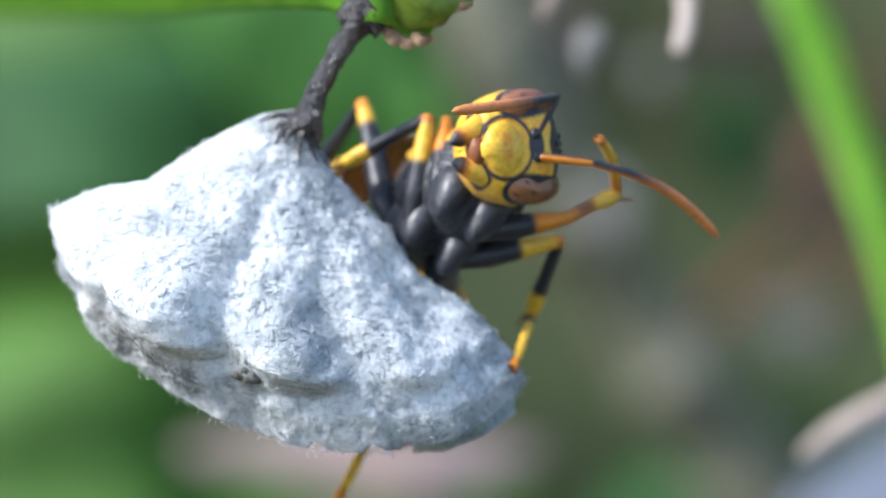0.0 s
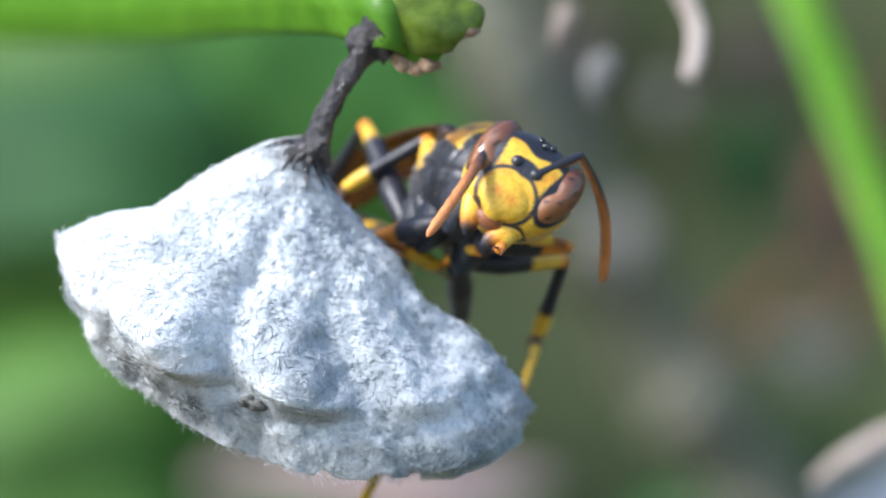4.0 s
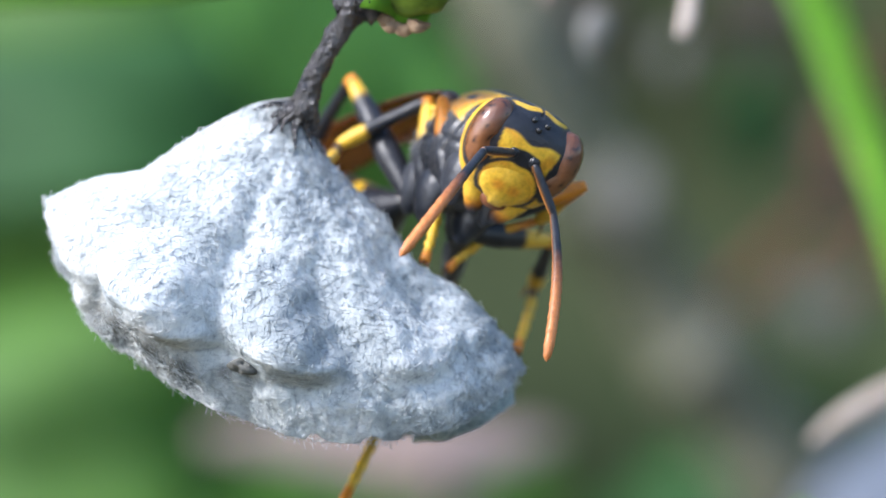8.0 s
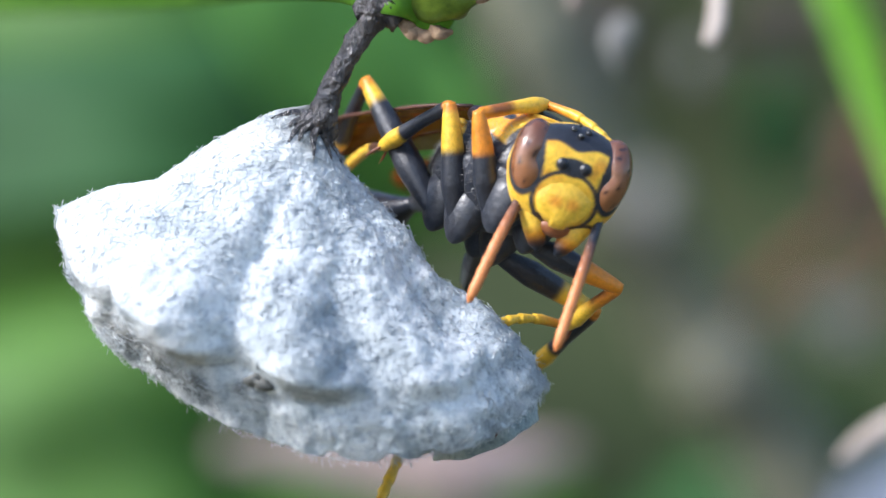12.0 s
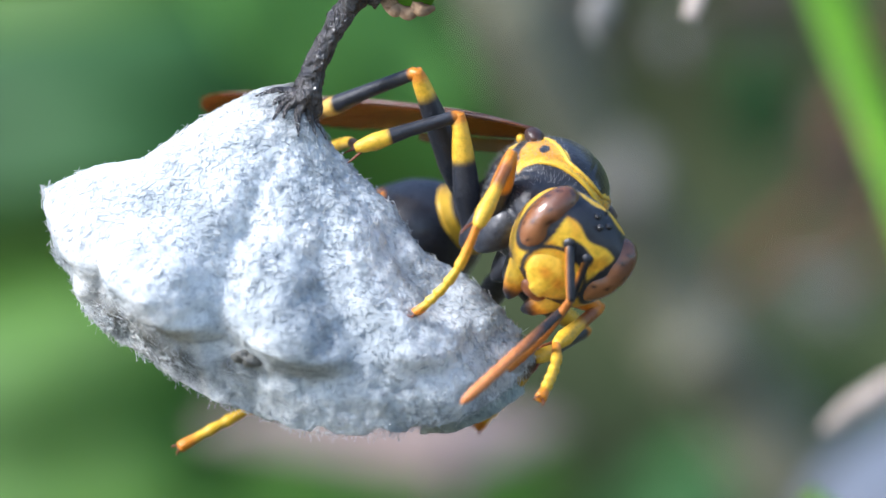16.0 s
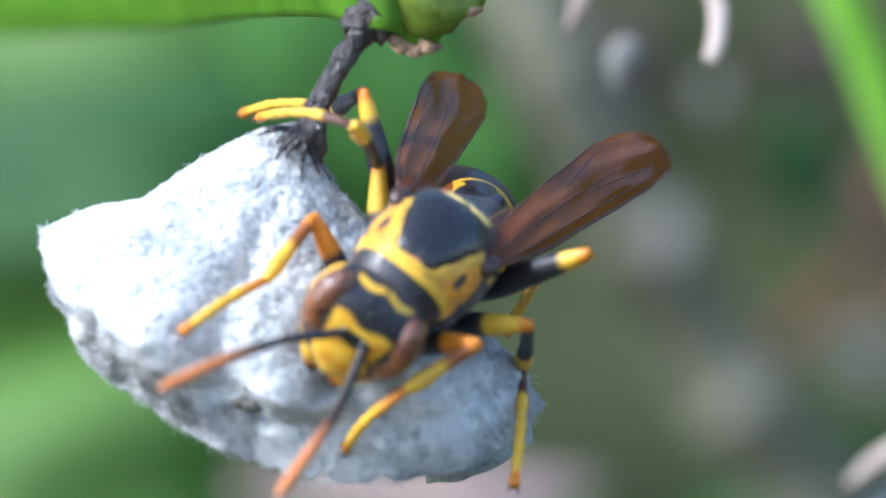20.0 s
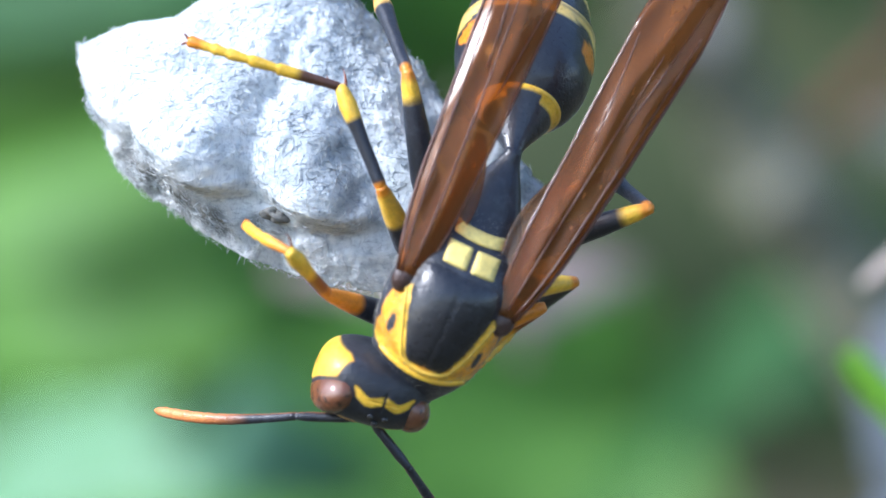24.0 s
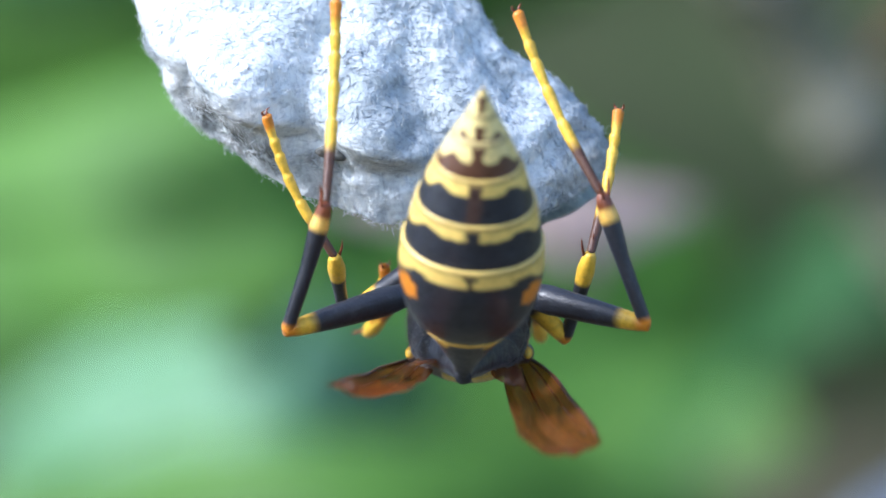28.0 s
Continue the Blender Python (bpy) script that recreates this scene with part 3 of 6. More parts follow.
# ---- the wasp ----
YELLOW, ORANGE, RUST = (0.90, 0.55, 0.04), (0.78, 0.27, 0.012), (0.20, 0.05, 0.012)
BLACK, BROWN, PALEY = (0.020, 0.023, 0.032), (0.10, 0.04, 0.018), (0.86, 0.68, 0.20)


def blend(a, b, k):
    k = max(0.0, min(1.0, k))
    return tuple(p + (q - p) * k for p, q in zip(a, b))


def step(x, edge, soft):
    return max(0.0, min(1.0, (x - edge) / soft + 0.5))


EYE_SIZE = (0.76, 0.92, 1.42)


def eye_at(s):
    return pose(1.34 * s * MM, 0.38 * MM, 0.42 * MM, 6, 10 * s, -32 * s)


def head_tint(x, y, z):
    ax = abs(x)
    c = blend(YELLOW, ORANGE, 0.55 * step(noise.noise(Vector((x, y, z)) * 1.9), 0.25, 0.5))
    # black seams round the face plate, dark patch round the antennae, dark cheeks
    if y > 0.1:
        seam = math.hypot(x / 1.15, (z + 0.70) / 1.03)
        c = blend(c, BLACK, 1 - step(abs(seam - 1), 0.07, 0.05))
        c = blend(c, BLACK, 1 - step(math.hypot(x / 0.66, (z - 0.52) / 0.33), 1.0, 0.2))
        c = blend(c, blend(BLACK, BROWN, 0.4), step(-z, 1.38 + 0.1 * math.sin(7 * x), 0.1) * step(ax, 0.5, 0.2))
    # black crown with two yellow arcs behind the simple eyes
    edge = 1.16 + 0.06 * ax - 0.07 * math.cos(ax * 4.5)
    if z > 0:
        c = blend(c, BLACK, step(z, edge, 0.08))
        arc = 0.02 - 0.10 * math.cos(ax * 5.5) - 0.10 * ax
        if ax > 0.05 and ax < 1.15:
            c = blend(c, YELLOW, (1 - step(abs(y - arc), 0.17, 0.05)) * step(z, 1.2, 0.2))
    rear = 0.72 + 0.45 * step(ax, 1.2, 0.4)
    c = blend(c, BLACK, step(-y, rear, 0.06))
    s = 1 if x > 0 else -1
    v = EYE_INVERSE[s] @ Vector((x * MM, y * MM, z * MM)) / MM
    e = math.sqrt(sum((v[i] / EYE_SIZE[i]) ** 2 for i in range(3)))
    return blend(c, BLACK, 1 - step(e, 1.09, 0.04))


EYE_INVERSE = {1: eye_at(1).inverted(), -1: eye_at(-1).inverted()}


def shield(y):
    """Half the width of the black shield on the back."""
    return float(np.interp(y, (-1.66, -1.45, -1.0, -0.4, 0.4, 1.2, 1.6, 1.76, 1.84, 1.88), (1.1, 1.5, 1.68, 1.66, 1.40, 1.08, 0.86, 0.66, 0.36, 0.02)))


def thorax_tint(x, y, z):
    c = BLACK
    ax = abs(x)
    keel = 2.14 - 0.12 * ax * ax
    if z > -0.9:
        # orange-yellow collar plates between the shield and the front keel
        side = step(z, 0.70 - 0.45 * (y - 0.5), 0.12)
        plate = step(y, -0.55 + 0.30 * (ax - 1.5), 0.08) * (1 - step(y, keel + 0.02, 0.05)) * side
        near = min(abs(ax - shield(y)), keel - y) if y < 1.88 else keel - y
        c = blend(c, blend(YELLOW, (0.80, 0.31, 0.012), step(near, 0.24, 0.2) * 0.8), plate)
        if math.hypot((ax - 1.66) / 0.13, (y - 0.95 + 0.5 * (ax - 1.66)) / 0.30) < 1:
            c = BLACK
        line = (1 - step(abs(ax - 2.02), 0.06, 0.05)) * step(z, 0.3, 0.2)
        c = blend(c, BLACK, line * step(-y, 0.2, 0.1))
    if ax > 1.0 and math.hypot((y + 0.9) / 0.30, (z - 0.5) / 0.25) < 1:
        c = YELLOW
    return c


def leg_tint(kind, joint, length):
    def f(x, y, z):
        k = y / length
        if joint == "femur":
            tip = {"fore": 0.62, "mid": 0.63, "hind": 0.84}[kind]
            c = blend(BLACK, ORANGE if kind == "fore" else YELLOW, step(k, tip, 0.06))
            return blend(c, ORANGE, step(k, 0.95, 0.05))
        if joint == "tibia":
            if kind == "fore":
                c = blend(ORANGE, YELLOW, step(k, 0.45, 0.3))
                return blend(c, RUST, 0.8 * (1 - step(abs(k - 0.30), 0.16, 0.1)) * step(z, -0.05, 0.1))
            c = blend(BLACK, YELLOW if kind == "mid" else (0.86, 0.52, 0.10), step(k, 0.68 if kind == "mid" else 0.80, 0.05))
            if kind == "hind":
                c = blend(c, RUST, step(k, 0.90, 0.04))
            return blend(c, ORANGE, 1 - step(k, 0.05, 0.04))
        c = blend(BROWN, YELLOW, step(k, 0.28, 0.06)) if kind != "fore" else blend(ORANGE, YELLOW, step(k, 0.3, 0.3))
        return blend(c, ORANGE, step(k, 0.90, 0.05))
    return f


LEG_LENGTH = {"fore": (4.0, 3.2, 4.2), "mid": (4.7, 4.1, 6.0), "hind": (6.4, 5.2, 7.7)}
LEG_HIP = {"fore": (0.9, 1.6, -2.5), "mid": (1.0, -0.3, -3.0), "hind": (1.2, -1.9, -2.6)}
ANTENNA = (2.1, 6.4)


def build_leg(wasp, pair, sign):
    """Femur, tibia and tarsus, each along +y from its joint."""
    a, b, c = LEG_LENGTH[pair]
    fat = {"fore": 0.50, "mid": 0.52, "hind": 0.56}[pair]
    out = []
    shape = along([(-0.15, 0.12, 0.12, 0.12, 0), (0.15, fat * 0.55, fat * 0.6, fat * 0.6, 0), (a * 0.35, fat, fat * 1.05, fat, 0), (a * 0.7, fat * 0.8, fat * 0.85, fat * 0.8, 0),
                   (a * 0.93, fat * 0.58, fat * 0.6, fat * 0.6, 0), (a + 0.12, 0.2, 0.22, 0.22, 0)], 20, 44)
    out.append(part("femur", shape, SHELL, wasp, "", leg_tint(pair, "femur", a)))
    shape = along([(-0.12, 0.14, 0.14, 0.14, 0), (0.12, 0.24, 0.26, 0.26, 0), (b * 0.5, fat * 0.50, fat * 0.52, fat * 0.5, 0.05), (b * 0.82, fat * 0.68, fat * 0.7, fat * 0.66, 0), (b * 0.97, fat * 0.5, fat * 0.5, fat * 0.5, 0), (b + 0.08, 0.16, 0.16, 0.16, 0)], 18, 44)
    tib = part("tibia", shape, SHELL, wasp, "", leg_tint(pair, "tibia", b))
    out.append(tib)
    for s in (1, -1) if pair != "fore" else (1,):
        part("spur", tube([(0.12 * s, b * 0.95, -0.12), (0.3 * s, b + 0.28, -0.25), (0.34 * s, b + 0.62, -0.36)], [0.07, 0.05, 0.012], 8, 4), DARK_SHELL, tib, "thin rusty spur", lambda x, y, z: RUST)
    # five tarsal joints, widening towards their ends, slightly arched
    rings = [(0, 0.10, 0.10, 0.10, 0)]
    marks = (0, 0.42, 0.60, 0.74, 0.84, 1.0)
    for k in range(5):
        y0, y1 = marks[k] * c, marks[k + 1] * c
        arch = lambda y: 0.35 * math.sin(math.pi * y / c)
        rings += [(y0 + 0.03, 0.165, 0.155, 0.16, arch(y0)), (y0 * 0.25 + y1 * 0.75, 0.23, 0.20, 0.21, arch(y0 * 0.25 + y1 * 0.75)), (y1 - 0.05, 0.235, 0.19, 0.225, arch(y1)), (y1, 0.14, 0.13, 0.14, arch(y1))]
    tar = part("tarsus", along(rings, 12, 80), SHELL, wasp, "", leg_tint(pair, "tarsus", c))
    out.append(tar)
    for s in (1, -1):
        part("claw", tube([(0.06 * s, c - 0.03, 0.02), (0.18 * s, c + 0.14, 0.0), (0.20 * s, c + 0.20, -0.18)], [0.06, 0.045, 0.012], 8, 4), DARK_SHELL, tar, "", lambda x, y, z: RUST)
    return out


def build_head(wasp):
    def wedge(x, y, z):
        k = 1 - 0.20 * max(0, -z / 2.0) - 0.05 * max(0, z / 2)
        flat = 0.92 if y > 0 else 1.0
        h = math.hypot(x / 2.14, y / 1.40) + 1e-6
        c, q = abs(x / 2.14) / h, abs(y / 1.40) / h
        box = (c ** 2.9 + q ** 2.9) ** (-1 / 2.9)
        c, q = math.hypot(x / 2.14, y / 1.40), abs(z / 2.05)
        box *= (c ** 2.9 + q ** 2.9) ** (-1 / 2.9)
        return x * k * box, y * flat * box, z * min(box, 1.04) * (0.92 if z > 0 else 1.0)
    head = part("head", ellipsoid(2.14, 1.40, 2.05, 176, 132, wedge), SHELL, wasp, "yellow and black head", head_tint)
    for s in (1, -1):
        def kidney(x, y, z):
            notch = 0.30 * math.exp(-((z + 0.05) / 0.30) ** 2) * (1 if x * s < 0 else 0)
            return x * (1 - notch), y, z
        eye = ellipsoid(*EYE_SIZE, 40, 30, kidney)
        def eye_tint(x, y, z):
            spot_ = noise.noise(Vector((x, y, z)) * 4.2)
            c = blend((0.29, 0.115, 0.042), (0.16, 0.060, 0.027), step(z, 0.2, 1.0))
            return blend(c, (0.03, 0.012, 0.008), step(spot_, 0.42, 0.1))
        part("eye", eye, EYE, head, "brown speckled compound eye", eye_tint, eye_at(s))
        jaw = along([(-0.15, 0.36, 0.34, 0.34, 0), (0.3, 0.47, 0.38, 0.36, 0.05), (0.9, 0.42, 0.32, 0.3, 0.08), (1.45, 0.30, 0.22, 0.2, 0.05), (1.72, 0.08, 0.07, 0.07, 0)], 24, 30)
        part("mandible", jaw, SHELL, head, "orange-yellow mandible with a brown edge", lambda x, y, z: blend(blend(blend(YELLOW, ORANGE, step(y, 1.0, 0.5)), BROWN, step(y, 1.25, 0.25)), BLACK, max(step(y, 1.5, 0.15), 1 - step(y, 0.02, 0.08))),
             pose(1.02 * s * MM, 0.48 * MM, -1.12 * MM, -84, 0, 0) @ pose(0, 0, 0, 0, 0, 24 * s))
        part("antenna_socket", ellipsoid(0.24, 0.18, 0.24, 14, 10), DARK_SHELL, head, "", lambda x, y, z: BLACK, pose(0.42 * s * MM, 1.20 * MM, 0.56 * MM))
    def face(x, y, z):
        return x * (1 - 0.12 * max(0, -z)), y, z - 0.10 * (abs(x) < 0.3) * (z < 0)
    part("clypeus", ellipsoid(1.06, 0.40, 0.93, 44, 32, face), SHELL, head, "domed yellow face plate",
         lambda x, y, z: blend(YELLOW, ORANGE, 0.75 * (1 - step(math.hypot((abs(x) - 0.3) / 0.25, (z + 0.1) / 0.2), 1, 1.0))), pose(0, 1.06 * MM, -0.70 * MM, 6))
    part("mouthparts", ellipsoid(0.62, 0.40, 0.36, 18, 12, None, (0, 0.72, -1.72)), SHELL, head, "brown mouthparts", lambda x, y, z: blend(RUST, (0.4, 0.16, 0.06), 0.5))
    for x, y, z in ((0, 0.86, 1.63), (0.27, 0.58, 1.78), (-0.27, 0.58, 1.78)):
        part("ocellus", ellipsoid(0.13, 0.13, 0.13, 14, 10, None, (x, y, z)), EYE, head, "small glossy black simple eye", lambda x, y, z: (0.01, 0.01, 0.012))
    grow = Matrix.Scale(1.07, 4)
    for ob in [head] + list(head.children):
        ob.data.transform(grow)
        ob.matrix_basis.translation = ob.matrix_basis.translation * 1.07
    return head


def build_antenna(wasp):
    a, b = ANTENNA
    scape = part("antenna_scape", along([(0, 0.10, 0.10, 0.10, 0), (0.15, 0.17, 0.17, 0.17, 0), (a * 0.8, 0.19, 0.19, 0.19, 0), (a + 0.05, 0.14, 0.14, 0.14, 0)], 14, 20), SHELL, wasp, "",
                 lambda x, y, z: blend(BLACK, ORANGE, 0.85 * step(-z, 0.02, 0.12)))
    rings = [(0, 0.11, 0.11, 0.11, 0)]
    arch = lambda y: 0.55 * math.sin(math.pi * y / b)
    marks = [0, 0.17] + [0.17 + 0.83 * (k + 1) / 10 for k in range(10)]
    for k in range(11):
        y0, y1 = marks[k] * b, marks[k + 1] * b
        r = 0.16 + 0.07 * math.sin(math.pi * min(1, (k + 1) / 11) * 0.75)
        if k == 10:
            rings += [(y0 + 0.03, r * 0.93, r * 0.93, r * 0.93, arch(y0)), (y1 - 0.2, r * 0.75, r * 0.75, r * 0.75, arch(y1 - 0.2)), (y1, 0.03, 0.03, 0.03, 0)]
        else:
            rings += [(y0 + 0.03, r * 0.90, r * 0.90, r * 0.90, arch(y0)), (y1 - 0.03, r, r, r, arch(y1)), (y1, r * 0.86, r * 0.86, r * 0.86, arch(y1))]
    def tint(x, y, z):
        k = y / b
        top = blend(BLACK, (0.76, 0.27, 0.08), step(k, 0.45, 0.35))
        under = (0.70, 0.25, 0.05)
        return blend(under, top, step(z - arch(y), -0.02, 0.16))
    flag = part("antenna_flagellum", along(rings, 14, 110), SHELL, wasp, "ringed antenna, black at its base and orange at its tip", tint)
    return scape, flag


def patch(profile, x0, x1, y0, y1, curve=0.0, lift=0.07, n=14):
    """A raised plate that follows the back, with rounded corners."""
    pr = np.array(profile, float)
    verts, faces = [], []
    for i in range(n + 1):
        for j in range(n + 1):
            a, b = i / n * 2 - 1, j / n * 2 - 1
            e = max(abs(a), abs(b))
            k = 1 - 0.06 * (abs(a) * abs(b)) ** 3
            x = (x0 + x1) / 2 + (x1 - x0) / 2 * a * k
            y = (y0 + y1) / 2 + (y1 - y0) / 2 * b * k - curve * (x * x) * 0.5
            w, up, mid = [np.interp(y, pr[:, 0], pr[:, q]) for q in (1, 2, 4)]
            z = mid + up * math.sqrt(max(0, 1 - (x / w) ** 2))
            verts.append((x, y, z + lift * (1 - e ** 6 * 2.2)))
    for i in range(n):
        for j in range(n):
            q = i * (n + 1) + j
            faces.append((q, q + n + 1, q + n + 2, q + 1))
    return verts, faces


def soften(profile, width=0.5):
    """The same outline with its corners rounded off."""
    pr = np.array(profile, float)
    y = np.linspace(pr[0, 0], pr[-1, 0], 90)
    out = [y]
    for q in range(1, pr.shape[1]):
        out.append(np.mean([np.interp(y + d, pr[:, 0], pr[:, q]) for d in np.linspace(-width, width, 9)], axis=0))
    return [tuple(float(v) for v in row) for row in np.array(out).T]


def build_thorax(wasp):
    prof = [(-5.7, 0.25, 0.2, 0.25, -1.3), (-5.2, 0.6, 0.4, 0.55, -1.15), (-4.5, 0.92, 0.6, 0.8, -0.85), (-3.7, 1.28, 0.62, 1.3, -0.55), (-2.9, 1.68, 0.70, 1.75, -0.15), (-2.2, 2.04, 1.28, 2.1, 0),
            (-1.3, 2.2, 2.13, 2.3, 0), (-0.3, 2.28, 2.34, 2.4, 0), (0.8, 2.2, 2.28, 2.35, 0), (1.7, 1.95, 1.98, 2.1, 0), (2.3, 1.66, 1.58, 1.8, 0), (2.6, 1.25, 1.05, 1.4, 0), (3.0, 0.95, 0.75, 1.0, 0), (3.4, 0.6, 0.5, 0.6, 0)]
    prof = soften(prof)
    pr = np.array(prof)
    def top(x, y):
        w, up, mid = [float(np.interp(y, pr[:, 0], pr[:, q])) for q in (1, 2, 4)]
        return mid + up * math.sqrt(max(0, 1 - (x / w) ** 2))
    verts, faces = along(prof, 176, 190)
    pleura = []
    for x, y, z in verts:
        # seams between the side plates
        low = step(abs(x), 0.8, 0.5) * step(-z, -0.75, 0.4)
        dent = sum(math.exp(-((y - y0 - 0.45 * z) / 0.13) ** 2) for y0 in (-2.3, -0.75, 0.75, 1.75)) + math.exp(-((z + 0.35 + 0.2 * y) / 0.10) ** 2)
        k = 1 - 0.042 * low * min(1, dent) + 0.012 * noise.noise(Vector((x, y, z)) * 3)
        pleura.append((x * k, y, z * k))
    part("thorax", (pleura, faces), BACK, wasp, "black thorax with yellow and orange shoulders", thorax_tint)
    # the raised black shield, its pale rim and the keel of the collar
    verts, faces, n = [], [], 34
    for i in range(n + 1):
        for j in range(n + 1):
            a, y = j / n * 2 - 1, -1.66 + 3.53 * i / n
            x = a * shield(y)
            e = max(abs(a), abs(i / n * 2 - 1))
            verts.append((x, y, top(x, y) + 0.12 - 0.20 * e ** 9 - 0.03 * math.exp(-(x / 0.05) ** 2)))
    for i in range(n):
        for j in range(n):
            q = i * (n + 1) + j
            faces.append((q, q + 1, q + n + 2, q + n + 1))
    part("scutum", (verts, faces), SHIELD, wasp, "glossy black shield on the back", lambda x, y, z: (0.014, 0.015, 0.019))
    line = [(sg * (shield(y) + 0.07), y) for sg, ys in ((1, np.linspace(-0.6, 1.85, 14)), (-1, np.linspace(1.85, -0.6, 14))) for y in ys]
    part("scutum_rim", tube([(x, y + 0.05 * (y > 1.5), top(x, y) + 0.0) for x, y in line], [0.075], 8, 3), SHELL, wasp, "pale yellow rim", lambda x, y, z: (0.90, 0.56, 0.06))
    line = [(x, 2.12 - 0.12 * x * x) for x in np.linspace(-1.6, 1.6, 15)]
    part("collar_keel", tube([(x, y, top(x, y)) for x, y in line], [0.10], 8, 3), SHELL, wasp, "yellow front keel of the collar", lambda x, y, z: YELLOW)
    for s in (1, -1):
        part("scutellum_plate", patch(prof, (0.015 if s > 0 else -1.05), (1.05 if s > 0 else -0.015), -2.54, -1.68, 0, 0.14), SHELL, wasp, "pale yellow plate", lambda x, y, z: PALEY)
        part("tegula", ellipsoid(0.44, 0.55, 0.34, 20, 12, None, (1.92 * s, -0.55, 1.28)), DARK_SHELL, wasp, "glossy dark wing-root cover", lambda x, y, z: blend(BLACK, BROWN, 0.5))
        part("shoulder_spot", ellipsoid(0.18, 0.30, 0.18, 14, 10, None, (2.14 * s, -1.20, 0.85)), SHELL, wasp, "", lambda x, y, z: YELLOW)
        for pair, (x, y, z) in LEG_HIP.items():
            part("coxa", ellipsoid(0.78, 0.92, 1.25, 28, 20, lambda a, b, c: (a * (1 + 0.28 * c), b * (1 + 0.22 * c), c), (x * s * 0.85, y, z + 0.85)), BACK, wasp, "", lambda x, y, z: blend(BLACK, (0.038, 0.042, 0.052), 0.5 + noise.noise(Vector((x, y, z)) * 3)))
    part("metanotum_bar", patch(prof, -1.08, 1.08, -3.12, -2.62, 0.20, 0.12), SHELL, wasp, "pale yellow bar", lambda x, y, z: PALEY)
    part("neck", along([(2.7, 0.7, 0.7, 0.7, 0), (3.7, 0.5, 0.5, 0.5, 0)], 16, 6), DARK_SHELL, wasp, "", lambda x, y, z: BLACK)
    part("waist", along([(-6.0, 0.3, 0.3, 0.3, -1.35), (-5.2, 0.42, 0.38, 0.42, -1.2)], 12, 6), DARK_SHELL, wasp, "", lambda x, y, z: BLACK)
    # short pale hairs on the back and sides
    rng = random.Random(6)
    verts, faces = [], []
    for k in range(4200):
        y = rng.uniform(-3.6, 2.6)
        a = rng.uniform(-math.pi, math.pi)
        w, up, dn, mid = [np.interp(y, pr[:, 0], pr[:, q]) for q in (1, 2, 3, 4)]
        c = Vector((w * math.cos(a), y, mid + (up if math.sin(a) > 0 else dn) * math.sin(a)))
        d = Vector((math.cos(a), -0.7 + rng.uniform(-.3, .3), math.sin(a))).normalized() * rng.uniform(0.08, 0.24)
        s = d.cross(Vector((0, 1, 0))).normalized() * 0.006
        o = len(verts)
        verts += [tuple(c - s), tuple(c + s), tuple(c + d), tuple(c + Vector((0, 0.008, 0)))]
        faces += [(o, o + 1, o + 2), (o + 1, o + 3, o + 2), (o + 3, o, o + 2)]
    tagged(part("hairs", (verts, faces), SHELL, wasp, "short pale hairs", lambda x, y, z: (0.36, 0.35, 0.33)), kind="stuff")


GASTER = [(0, 0.29), (0.5, 0.45), (1.2, 0.85), (1.9, 1.28), (2.3, 1.45), (2.52, 1.80), (2.9, 2.14), (3.7, 2.54), (5.1, 2.72), (6.5, 2.60), (8.0, 2.24), (9.4, 1.74), (10.7, 1.14), (11.94, 0.50), (12.9, 0.06)]
# start, end, where its yellow begins
TERGITES = [(0, 2.3, 2.12), (2.3, 6.3, 5.58), (6.3, 8.05, 7.48), (8.05, 9.7, 9.14), (9.7, 11.0, 10.36), (11.0, 11.9, 11.2), (11.9, 12.9, 11.9)]


